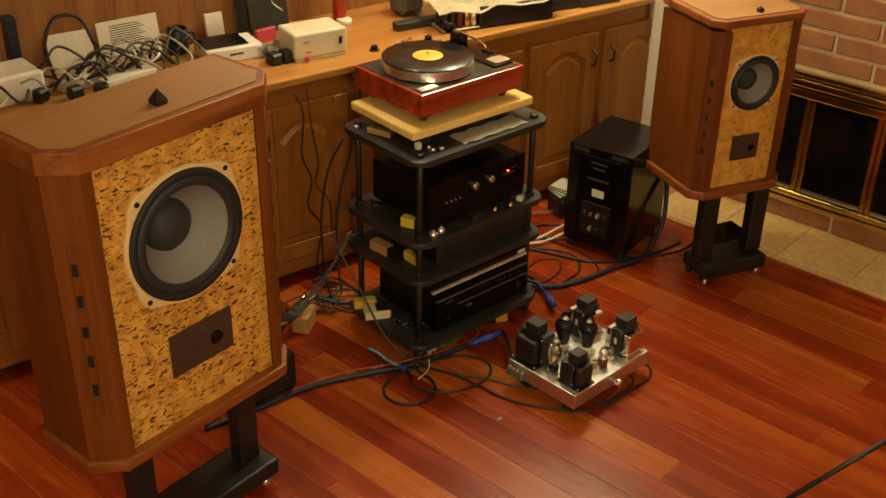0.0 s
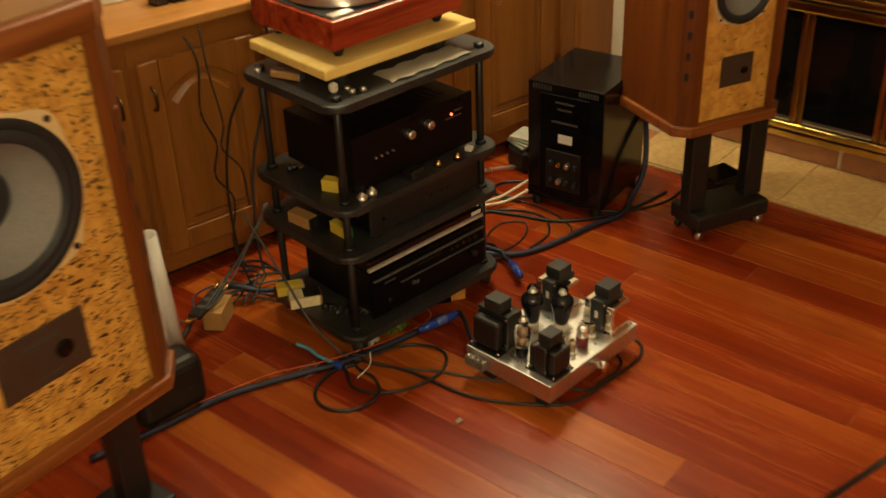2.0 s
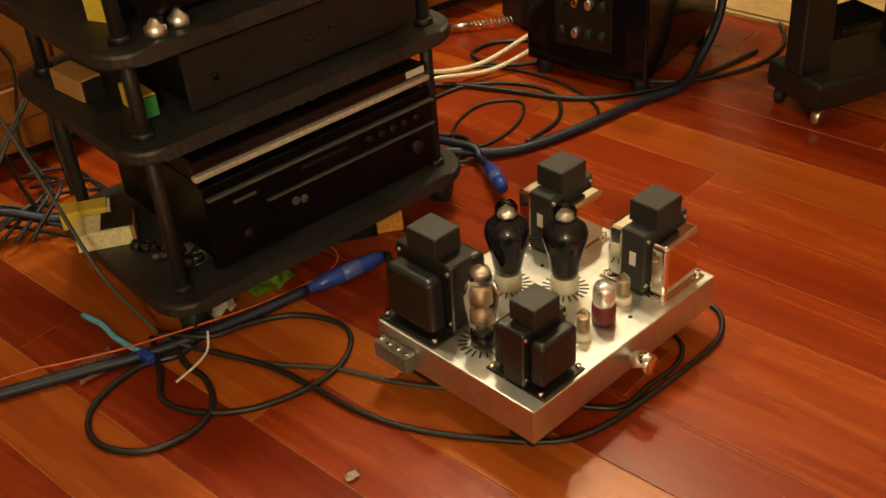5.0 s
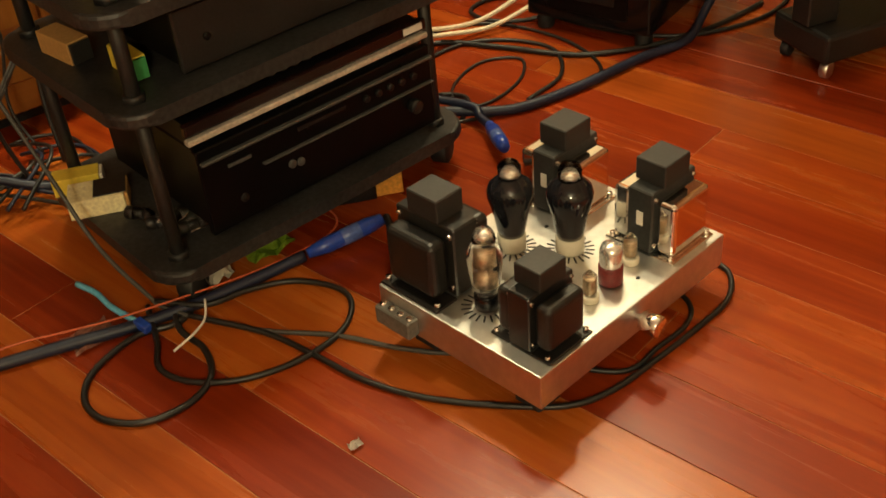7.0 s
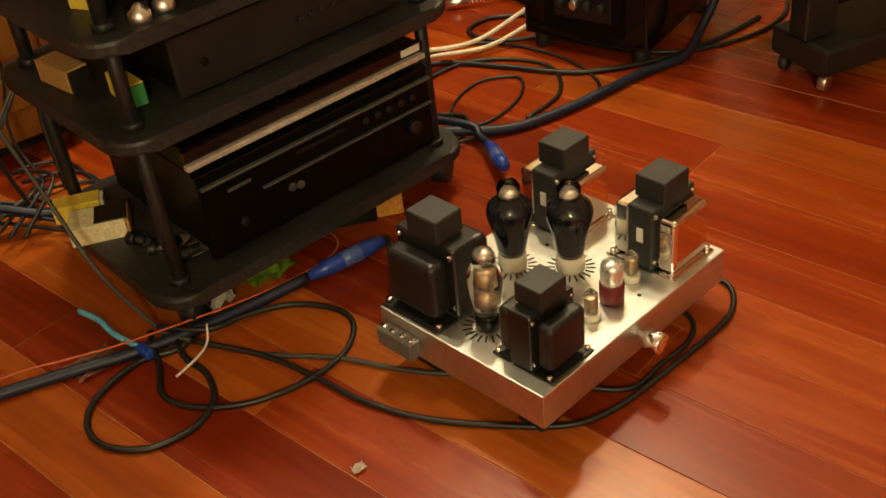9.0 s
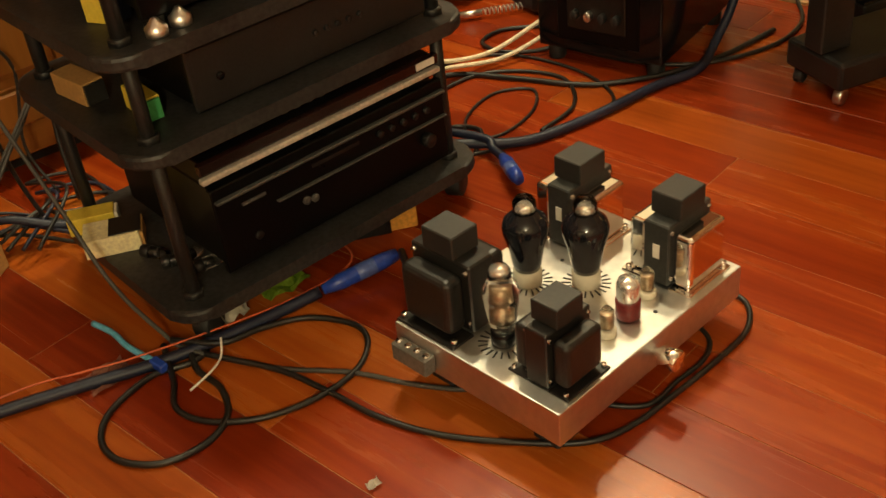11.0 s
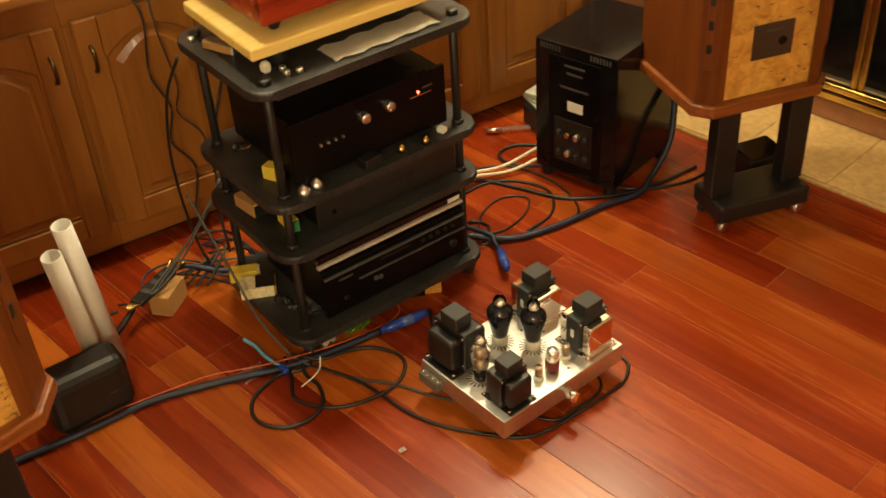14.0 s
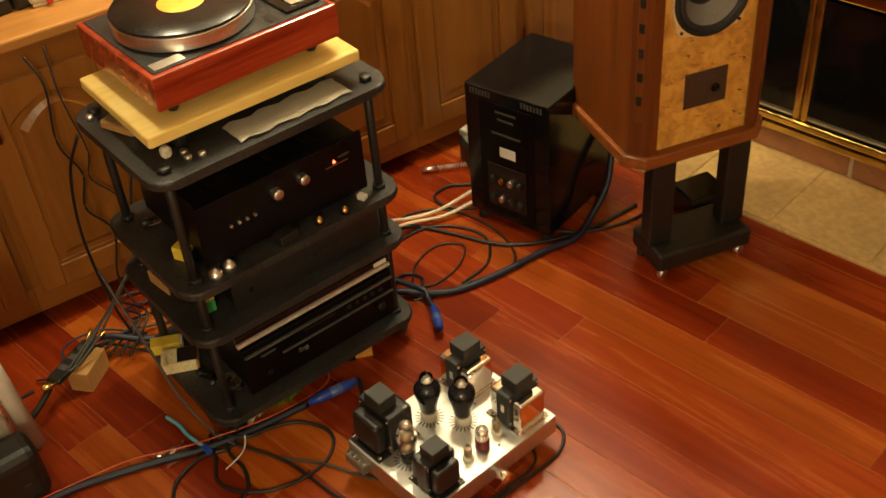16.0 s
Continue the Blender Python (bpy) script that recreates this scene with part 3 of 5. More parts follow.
# ---- valve amplifier on the floor ----
AMP = pose(0.155, -0.578, 0.048, 0, 1.3, 3.2)
va = thing("valve_amplifier", AMP, "stainless steel valve amplifier with transformers and glass valves", "amplifier")
AW, AD, AH = 0.385, 0.285, 0.052
ch = part("chassis", box(B(), 0, AW, 0, AD, 0, AH, 0.0018, seg=2), STEEL, va, "brushed stainless steel chassis")
for x in (0.05, AW - 0.05):
    for y in (0.05, AD - 0.05):
        part("foot", box(B(), x - 0.022, x + 0.022, y - 0.022, y + 0.022, -0.048 + x * 0.0227, 0.0, 0.004), RUBBER, va)
knob = part("volume_knob", lathe(B(), [(0.0, -0.001), (0.006, -0.001), (0.006, 0.012), (0.015, 0.012), (0.015, 0.036), (0.0135, 0.038), (0, 0.038)], lying(0.188, 0.0, 0.030), 24), CHROME, va, "polished metal volume knob")


def transformer(x, y, rz, chrome, k=1.0, cap=0.0275):
    """A block transformer: laminated core, two end bells and a square cap on top."""
    at = pose(x, y, AH, 0, 0, rz) @ Matrix.Diagonal((k, k, k, 1))
    core = part("transformer", box(B(), -0.048, 0.048, -0.020, 0.020, 0.004, 0.098, 0.002, at), LAMINATE if chrome else ENAMEL, va, "chrome-covered output transformer" if chrome else "black enamelled transformer")
    for s in (-1, 1):
        bell = B()
        box(bell, -0.040, 0.040, min(s * 0.0205, s * 0.050), max(s * 0.0205, s * 0.050), 0.0045 if chrome else 0.010, 0.086, 0.010 if not chrome else 0.007, at, 4)
        part("end_bell", bell, CHROME if chrome else ENAMEL, core)
        part("mount_foot", box(B(), -0.048, 0.048, min(s * 0.020, s * 0.056), max(s * 0.020, s * 0.056), 0.0, 0.0035, 0.001, at), CHROME if chrome else ENAMEL, core)
        for u in (-0.042, 0.042):
            part("bolt", drum(0.0042, 0, 0.006, at @ pose(u, s * 0.048, 0.0035), 8), CHROME, core)
            part("bolt", drum(0.0036, -0.0235, 0.0235, at @ pose(u, 0, 0.088, 90, 0, 0), 8), CHROME, core)
            part("bolt", drum(0.0036, -0.0235, 0.0235, at @ pose(u, 0, 0.016, 90, 0, 0), 8), CHROME, core)
    part("cap", box(B(), -cap, cap, -cap * 0.87, cap * 0.87, 0.0985, 0.100 + cap * 1.15, 0.0015, at), GREYBLACK, core, "square black cap")
    if chrome:
        part("label", box(B(), -0.0495, -0.0482, -0.006, 0.004, 0.045, 0.066, 0, at), WHITE, core)
    return core


transformer(0.066, 0.232, 90, False, 1.10, 0.025)
transformer(0.064, 0.054, 0, False, 0.86, 0.028)
transformer(0.318, 0.226, 0, True)
transformer(0.326, 0.066, 0, True)


def vent_ring(x, y):
    for k in range(20):
        a = 2 * math.pi * k / 20
        part("vent_slot", box(B(), 0.021, 0.034, -0.0012, 0.0012, 0.0002, 0.0009, 0, pose(x, y, AH) @ pose(0, 0, 0, 0, 0, math.degrees(a))), BLACK, ch)


def valve(x, y, kind):
    at = pose(x, y, AH) @ (Matrix.Diagonal((1.1, 1.1, 0.93, 1)) if kind == "dark" else Matrix.Identity(4))
    if kind == "dark":
        v = part("power_valve", lathe(B(), [(0.0, 0.026), (0.0165, 0.026), (0.0185, 0.036), (0.0225, 0.064), (0.0285, 0.090), (0.0290, 0.100), (0.0265, 0.110), (0.0185, 0.119), (0.0140, 0.1235)], at, 28), GETTER, va, "shouldered power valve with dark silvered glass")
        part("glass_dome", lathe(B(), [(0.0132, 0.124), (0.0145, 0.130), (0.0145, 0.139), (0.011, 0.146), (0, 0.1485)], at, 24), GLASS, v)
        part("getter", lathe(B(), [(0.0, 0.122), (0.008, 0.122), (0.007, 0.131), (0, 0.132)], at, 16), SILVERED, v)
        part("socket", drum(0.0180, 0.0, 0.0265, at, 24), CERAMIC, v, "cream ceramic socket")
    elif kind == "clear":
        v = part("rectifier_valve", lathe(B(), [(0.0145, 0.022), (0.018, 0.034), (0.022, 0.060), (0.0235, 0.080), (0.022, 0.090), (0.0155, 0.100), (0.0145, 0.112), (0.011, 0.119), (0, 0.1215)], at, 28), GLASS, va, "clear glass rectifier valve")
        part("plates", lathe(B(), [(0, 0.036), (0.0095, 0.036), (0.0095, 0.058), (0.006, 0.060), (0.006, 0.066), (0.0095, 0.068), (0.0095, 0.088), (0, 0.088)], at, 12), COPPER, v)
        part("getter", lathe(B(), [(0, 0.106), (0.011, 0.107), (0.012, 0.112), (0.009, 0.117), (0, 0.118)], at, 18), SILVERED, v)
        part("base", drum(0.0165, 0.0, 0.023, at, 24), GLOSS, v)
    elif kind == "octal":
        v = part("driver_valve", lathe(B(), [(0.0145, 0.030), (0.0155, 0.034), (0.0155, 0.052), (0.013, 0.060), (0, 0.063)], at, 24), SILVERED, va, "small valve with a silvered top and maroon base")
        part("base", drum(0.0165, 0.002, 0.030, at, 24), MAROON, v, "maroon base")
    else:
        v = part("signal_valve", lathe(B(), [(0.0095, 0.010), (0.0095, 0.038), (0.006, 0.043), (0.002, 0.047), (0, 0.048)], at, 20), GLASS, va, "miniature glass signal valve")
        part("plates", drum(0.006, 0.012, 0.034, at, 12), COPPER, v)
        part("socket", drum(0.0125, 0.0, 0.010, at, 20), CERAMIC, v)


for x, y, kind, ring in ((0.178, 0.205, "dark", 1), (0.224, 0.140, "dark", 1), (0.060, 0.142, "clear", 1), (0.200, 0.052, "octal", 0), (0.154, 0.050, "small", 0), (0.252, 0.060, "small", 0)):
    valve(x, y, kind)
    if ring:
        vent_ring(x, y)
for x, y in ((0.245, 0.200), (0.262, 0.182), (0.23, 0.03), (0.10, 0.10), (0.28, 0.16)):
    part("screw", drum(0.003, 0.0, 0.0012, pose(x, y, AH), 10), BLACK, ch)
tb = part("terminal_block", box(B(), -0.020, 0.0, 0.21, 0.275, 0.006, 0.034, 0.002), plain("cloudy_plastic", (0.13, 0.12, 0.105), 0.15), va, "clear plastic terminal cover")
for k in range(4):
    part("terminal", drum(0.005, 0, 0.02, pose(-0.010, 0.217 + 0.017 * k, 0.016), 10), CHROME, tb)

# ---- loudspeakers on stands ----


def loudspeaker(m, w, h, d, label, stand_h, ox, oy, under):
    """A box with chamfered front corners, mouldings, a recessed cork baffle and one large driver. Its foot is at z = 0, its front at y = 0."""
    s = thing("loudspeaker", m, label, "loudspeaker", "pair of loudspeakers")
    c = 0.095 * w
    mh = 0.056 if w > 0.5 else 0.028
    body = [(0, c), (c, 0.0), (w - c, 0.0), (w, c), (w, d), (0, d)]
    inner = [(x + (0.012 if x < w / 2 else -0.012) * (x in (0, w)), y) for x, y in body]
    for x in (0.0, w - 0.024):
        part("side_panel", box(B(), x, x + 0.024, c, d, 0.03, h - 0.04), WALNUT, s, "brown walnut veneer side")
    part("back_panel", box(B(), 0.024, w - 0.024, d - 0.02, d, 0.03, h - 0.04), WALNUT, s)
    for k, (a, b, e, f) in enumerate((((0, c + 0.001), (c, 0.001), (c + 0.028, 0.001), (0.026, c + 0.03)), ((w - c, 0.001), (w, c + 0.001), (w - 0.026, c + 0.03), (w - c - 0.028, 0.001)))):
        part("corner_post", prism(B(), [a, b, e, f], 0.03, h - 0.04), WALNUT, s)
    for zz, hh, over in ((0.0, 0.034, 0.012), (h - mh, mh, 0.006)):
        o = over
        ring = [(-o, c - o * 0.4), (c - o * 0.4, -o), (w - c + o * 0.4, -o), (w + o, c - o * 0.4), (w + o, d), (-o, d)]
        part("moulding", prism(B(), ring, zz, zz + hh, bevel=0.005), WALNUT_X, s, "reddish wooden moulding")
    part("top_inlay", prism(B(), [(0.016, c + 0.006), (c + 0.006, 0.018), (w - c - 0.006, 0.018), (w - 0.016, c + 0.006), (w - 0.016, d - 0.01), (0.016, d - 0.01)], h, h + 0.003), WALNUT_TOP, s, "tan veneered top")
    r = 0.262 * w
    cx, cz = w / 2, h * 0.64
    # the baffle is a board with a round opening for the driver
    bf = B()
    x0, x1, z0, z1 = c + 0.020, w - c - 0.020, 0.034, h - mh
    hole, rim = [], []
    for k in range(64):
        a = 2 * math.pi * k / 64
        dx, dz = math.cos(a), math.sin(a)
        reach = min((x1 - cx if dx > 0 else cx - x0) / max(abs(dx), 1e-6), (z1 - cz if dz > 0 else cz - z0) / max(abs(dz), 1e-6))
        hole.append([bf.verts.new((cx + r * 0.9 * dx, y, cz + r * 0.9 * dz)) for y in (0.016, 0.034)])
        rim.append([bf.verts.new((cx + reach * dx, y, cz + reach * dz)) for y in (0.016, 0.034)])
    for k in range(64):
        j = (k + 1) % 64
        bf.faces.new([hole[k][0], hole[j][0], rim[j][0], rim[k][0]])
        bf.faces.new([hole[k][1], rim[k][1], rim[j][1], hole[j][1]])
        bf.faces.new([hole[k][0], hole[k][1], hole[j][1], hole[j][0]])
    for x in (x0, x1):
        for z in (z0, z1):
            k = min(range(64), key=lambda i: (rim[i][0].co.x - x) ** 2 + (rim[i][0].co.z - z) ** 2)
            for v in rim[k]:
                v.co.x, v.co.z = x, z
    part("baffle", bf, CORK if w > 0.5 else BURL, s, "orange cork burl baffle with dark flecks")
    for x in (c + 0.010, w - c - 0.010):
        part("baffle_strip", box(B(), x - 0.011, x + 0.011, 0.002, 0.03, 0.034, h - mh, 0.002), WALNUT, s)
    for x0 in (0, 1):
        mid = ((c / 2, c / 2), (w - c / 2, c / 2))[x0]
        part("port_strip", box(B(), -0.011, 0.011, -0.0035, 0.001, 0.20 * h, 0.74 * h, 0.001, pose(*mid, 0, 0, 0, -45 if x0 == 0 else 45)), WALNUT, s)
        for k in range(5):
            z = h * (0.27 + 0.095 * k)
            part("port", box(B(), -0.0065, 0.0065, -0.005, -0.003, z, z + 0.036 * h, 0, pose(*mid, 0, 0, 0, -45 if x0 == 0 else 45)), BLACK, s, "dark port slot")
    # driver
    at = pose(cx, 0.016, cz) @ pose(0, 0, 0, 90, 0, 0)
    lugs = []
    for k in range(64):
        a = 2 * math.pi * k / 64
        lugs.append((r * (1.05 + 0.12 * max(0.0, math.cos(4 * a - math.pi)) ** 2) * math.cos(a), r * (1.05 + 0.12 * max(0.0, math.cos(4 * a - math.pi)) ** 2) * math.sin(a)))
    ring = B()
    loops = [[ring.verts.new((x * q, y * q, z)) for x, y in lugs] for q, z in ((1, 0.0), (1, 0.008), (0.985, 0.010))]
    inner = [[ring.verts.new((0.93 * r * math.cos(2 * math.pi * k / 64), 0.93 * r * math.sin(2 * math.pi * k / 64), z)) for k in range(64)] for z in (0.010, 0.0)]
    loops += inner
    for a, b in zip(loops, loops[1:] + loops[:1]):
        for k in range(64):
            j = (k + 1) % 64
            ring.faces.new([a[k], a[j], b[j], b[k]])
    bmesh.ops.transform(ring, matrix=at, verts=ring.verts)
    drv = part("driver", ring, CREAM, s, "round driver in a cream cast frame")
    part("gasket", lathe(B(), [(r * 0.86, 0.004), (r, 0.010), (r * 0.99, 0.017), (r * 0.93, 0.019), (r * 0.88, 0.014)], at, 56), RUBBER, drv)
    part("surround", lathe(B(), [(r * 0.885, 0.0155), (r * 0.85, 0.0195), (r * 0.80, 0.020), (r * 0.745, 0.016), (r * 0.735, 0.011)], at, 56), plain("driver_surround", (0.020, 0.021, 0.025), 0.55), drv, "black roll surround")
    part("cone", lathe(B(), [(r * 0.742, 0.0125), (r * 0.60, 0.0125 - 0.03 * r / 0.12), (r * 0.36, 0.0125 - 0.066 * r / 0.12)], at, 56), CONE, drv, "grey paper cone")
    part("dust_cap", lathe(B(), [(r * 0.40, 0.0125 - 0.060 * r / 0.12), (r * 0.37, 0.0125 - 0.046 * r / 0.12), (r * 0.24, 0.0125 - 0.032 * r / 0.12), (0, 0.0125 - 0.026 * r / 0.12)], at, 40), plain("dust_cap_felt", (0.028, 0.027, 0.028), 0.7), drv, "dark dust cap")
    for k in range(4):
        a = math.pi / 4 + k * math.pi / 2
        part("screw", drum(0.0045 * w / 0.42, 0.010, 0.013, at @ pose(r * 1.09 * math.cos(a), r * 1.09 * math.sin(a), 0), 12), BLACK, drv)
    # badge plate
    px, pz, pw, ph = w / 2 + 0.02 * w, h * 0.270, 0.31 * w, 0.145 * h
    pl = part("control_plate", box(B(), px - pw / 2, px + pw / 2, 0.011, 0.016, pz - ph / 2, pz + ph / 2, 0.002), PLATE, s, "dark brown control plate")
    for k in range(4):
        part("bar", box(B(), px - pw * 0.20 + k * pw * 0.105, px - pw * 0.20 + k * pw * 0.105 + pw * 0.07, 0.0102, 0.011, pz + ph * 0.24, pz + ph * 0.33), GREY, pl)
    part("dial", drum(0.030 * w, 0, 0.004, lying(px + pw * 0.22, 0.011, pz - ph * 0.05), 24), GLOSS, pl)
    part("bar", box(B(), px - pw * 0.1, px + pw * 0.15, 0.0102, 0.011, pz - ph * 0.36, pz - ph * 0.32), GREY, pl)
    fin = B()
    q = 0.010 * w / 0.42
    prism(fin, [(-q, -q), (q, -q), (q, q), (-q, q)], 0.003, 0.014)
    tip = fin.verts.new((0, 0, 0.026 * w / 0.42))
    ring = [fin.verts.new((a * q, b * q, 0.0142)) for a, b in ((-1, -1), (1, -1), (1, 1), (-1, 1))]
    for k in range(4):
        fin.faces.new([ring[k], ring[(k + 1) % 4], tip])
    bmesh.ops.translate(fin, vec=(w * 0.52, 0.05 * w / 0.42, h), verts=fin.verts)
    part("finial", fin, BLACK, s, "small dark pyramid finial on the top edge")
    # the stand is a thing of its own under the box
    st = thing("speaker_stand", under @ pose(w / 2 + ox, oy, -stand_h), "black two-column loudspeaker stand on casters", "speaker stand", "pair of loudspeaker stands")
    q = 1.0 + (w / 0.41 - 1.0) * 0.5
    part("top_plate", box(B(), -w * 0.30, w * 0.30, -0.02, 0.09, stand_h - 0.018, stand_h - 0.009 * (w > 0.45) - 0.001, 0.002), BLACK, st)
    for x in (-0.138 * q, 0.138 * q) if w > 0.5 else (-0.112, 0.112):
        part("column", box(B(), x - 0.034, x + 0.034, -0.024, 0.024, 0.092, stand_h - 0.0185, 0.003), BLACK, st)
    part("base", box(B(), -w * 0.37, w * 0.37, -0.075, 0.075, 0.036, 0.0915, 0.008, seg=2), BLACK, st)
    for x in (-w * 0.31, w * 0.31):
        for y in (-0.055, 0.055):
            cs = part("caster", drum(0.007, 0.026, 0.036, pose(x, y, 0), 10), CHROME, st)
            part("wheel", drum(0.017, -0.008, 0.008, pose(x, y, 0.0175, 90, 0, 25), 16), RUBBER if y > 0 else ALU, cs)
    return s


LS1 = (0.640, 0.855, 0.25)
LS1_AT = (-1.256, -0.328, 0.385)
loudspeaker(pose(*LS1_AT, 0, 0, 10), *LS1, "walnut loudspeaker with a cork burl front, close by the cabinets", 0.385, 0.0, 0.09, pose(*LS1_AT, 0, 0, 10))
LS2 = (0.385, 0.675, 0.33)
LS2_AT = (1.065, -0.292, 0.378)
loudspeaker(pose(*LS2_AT, 0, 0, -18), *LS2, "walnut loudspeaker with a cork burl front, beside the fireplace", 0.378, 0.03, 0.05, pose(*LS2_AT, 0, 0, -18))

# ---- subwoofer ----
sw = thing("subwoofer", pose(1.035, -0.02, 0.0, 0, 0, 13) @ Matrix.Diagonal((1.0, 0.86, 1.15, 1)), "glossy black powered subwoofer standing on the floor", "subwoofer")
SWW, SWD, SWH = 0.33, 0.32, 0.40
part("cabinet", box(B(), 0, SWW, 0, SWD, 0.03, SWH, 0.004, seg=2), GLOSS, sw)
part("amp_plate", box(B(), -0.004, 0.0, 0.055, 0.265, 0.05, 0.37, 0.002), FASCIA, sw)
part("label", box(B(), -0.0055, -0.004, 0.125, 0.185, 0.225, 0.252), WHITE, sw, "white paper label")
for k, (z, a, b) in enumerate(((0.345, 0.12, 0.2), (0.325, 0.13, 0.19), (0.285, 0.105, 0.215))):
    part("print_bar", box(B(), -0.0052, -0.004, a, b, z, z + 0.006), GREY, sw)
part("jack_field", box(B(), -0.008, -0.004, 0.085, 0.235, 0.075, 0.200, 0.002), plain("jack_panel", (0.016, 0.015, 0.014), 0.35, 0.3), sw)
for k in range(8):
    part("jack", drum(0.009, 0, 0.014, pose(-0.008, 0.105 + 0.035 * (k % 4), 0.105 + 0.055 * (k // 4), 0, -90, 0), 12), BRASS if k == 6 else ALU if k in (2, 5) else RUBBER, sw)
for k in range(7):
    for y in (0.025 + 0.012 * k, 0.22 + 0.012 * k):
        part("vent_hole", box(B(), -0.002, 0.0005, y, y + 0.006, 0.378, 0.392), GREY, sw)
for x in (0.03, SWW - 0.03):
    for y in (0.03, SWD - 0.03):
        part("foot", drum(0.02, 0, 0.03, pose(x, y, 0), 12), RUBBER, sw)

# ---- small things on the rack ----


def block(name, at, size, material, label, category, group="", bevel=0.002):
    ob = single(name, box(B(), -size[0] / 2, size[0] / 2, -size[1] / 2, size[1] / 2, 0, size[2], bevel), material, label, category, group)
    ob.matrix_world = at
    return ob


def carton(at, size, sleeve, end, label, flap=True):
    """A small valve carton: a printed sleeve with a plain end."""
    t = thing("valve_carton", at, label, "carton", "valve cartons")
    w, d, h = size
    part("sleeve", box(B(), -w / 2, w / 2, -d / 2 + 0.006, d / 2, 0, h, 0.001), sleeve, t)
    part("end_panel", box(B(), -w / 2 + 0.002, w / 2 - 0.002, -d / 2, -d / 2 + 0.0055, 0.002, h - 0.002, 0.001), end, t)
    return t


carton(pose(0.030, 0.085, SH[1], 0, 0, 25), (0.030, 0.055, 0.034), YELLOW, NAVY, "yellow and blue valve carton lying on the rack")
carton(pose(0.006, 0.205, SH[2], 0, 0, 6), (0.036, 0.088, 0.034), CARD, BLACK, "plain brown valve carton open at one end")
carton(pose(0.040, 0.080, SH[2], 0, 0, -2), (0.024, 0.075, 0.034), YELLOW, GREEN, "yellow valve carton with a green end")
carton(pose(-0.010, 0.290, SH[3], 0, 0, 62), (0.036, 0.080, 0.030), YELLOW, PAPER, "yellow and white valve carton")
kraft = carton(pose(-0.012, 0.215, SH[3], 0, 0, 62), (0.058, 0.092, 0.032), plain("cream_card", (0.86, 0.72, 0.42), 0.6), CARD, "open cream carton with a black insert")
part("insert", box(B(), -0.026, 0.026, -0.044, 0.006, 0.0322, 0.034, 0.001), BLACK, kraft)


def spare_valve(m, r=0.010, ln=0.05):
    t = thing("spare_valve", m, "spare glass valve lying on the rack", "valve", "spare valves")
    part("bulb", lathe(B(), [(r, 0.014), (r, ln * 0.75), (r * 0.6, ln * 0.93), (0, ln)], None, 18), GLASS, t)
    part("plates", drum(r * 0.55, 0.014, ln * 0.6, None, 10), LAMINATE, t)
    part("base", drum(r * 1.05, 0, 0.0138, None, 16), BLACK, t)
    return t


for x, y, z, rx, rz in ((0.000, 0.150, SH[3], 90, 30), (0.004, 0.098, SH[3], 90, 60), (0.022, 0.078, SH[3], 90, 100), (0.03, 0.045, SH[3], 90, 80)):
    spare_valve(pose(x, y, z + 0.011, 0, 0, rz) @ pose(0, 0, 0, 90, 0, 0))
spare_valve(pose(0.010, 0.262, SH[1] + 0.011, 0, 0, 70) @ pose(0, 0, 0, 90, 0, 0))
for x, y in ((0.043, -0.018), (0.081, -0.012)):
    t = thing("cone_foot", pose(x, y, SH[1]), "small polished metal cone foot", "cone foot", "metal cone feet")
    part("body", lathe(B(), [(0, 0), (0.014, 0), (0.015, 0.004), (0.015, 0.012), (0.010, 0.016), (0.004, 0.024), (0, 0.025)], None, 20), ALU, t)
for x, y in ((0.316, -0.018), (0.382, -0.026)):
    single("brass_stud", lathe(B(), [(0, 0), (0.012, 0), (0.010, 0.010), (0.004, 0.020), (0, 0.020)], pose(x, y, SH[1]), 16), BRASS, "small brass cone stud on the shelf", "stud", "brass studs")
block("white_clip", pose(0.442, -0.012, SH[1], 0, 0, 20), (0.018, 0.022, 0.014), WHITE, "small white plastic clip on the shelf", "clip")
block("adaptor_block", pose(0.225, -0.018, SH[1], 0, 0, 8), (0.05, 0.034, 0.026), BLACK, "small black adaptor block on the shelf", "adaptor")
block("grey_tab", pose(0.058, 0.010, SH[1], 0, 0, 12), (0.020, 0.016, 0.03), LAMINATE, "small grey metal bracket on the shelf", "bracket")
# on the top shelf, round the board
t = thing("small_chassis", pose(0.012, 0.212, SH[0], 0, 0, -70), "small metal module with a brown front", "module")
part("body", box(B(), -0.045, 0.045, -0.014, 0.014, 0, 0.020, 0.002), ALU, t)
part("front", box(B(), -0.043, 0.043, -0.017, -0.0142, 0.002, 0.018, 0.001), CARD, t)
block("ceramic_piece", pose(0.030, 0.045, SH[0]), (0.022, 0.022, 0.026), CERAMIC, "small cream ceramic socket on the top shelf", "socket", bevel=0.006)
for x, y in ((0.058, 0.006), (0.085, -0.004), (0.062, 0.03), (-0.02, 0.30)):
    single("loose_nut", drum(0.009, 0, 0.010, pose(x, y, SH[0]), 6), ALU, "loose metal nut on the top shelf", "nut", "loose nuts")
bm = B()
grid = [[bm.verts.new((0.165 + 0.28 * i / 12, -0.026 + 0.08 * j / 5 + 0.006 * math.sin(i * 1.9), SH[0] + 0.003 + 0.004 * abs(math.sin(i * 0.9 + j * 1.3)))) for j in range(6)] for i in range(13)]
for i in range(12):
    for j in range(5):
        bm.faces.new([grid[i][j], grid[i + 1][j], grid[i + 1][j + 1], grid[i][j + 1]]).smooth = True
bmesh.ops.solidify(bm, geom=bm.faces[:], thickness=0.0015)
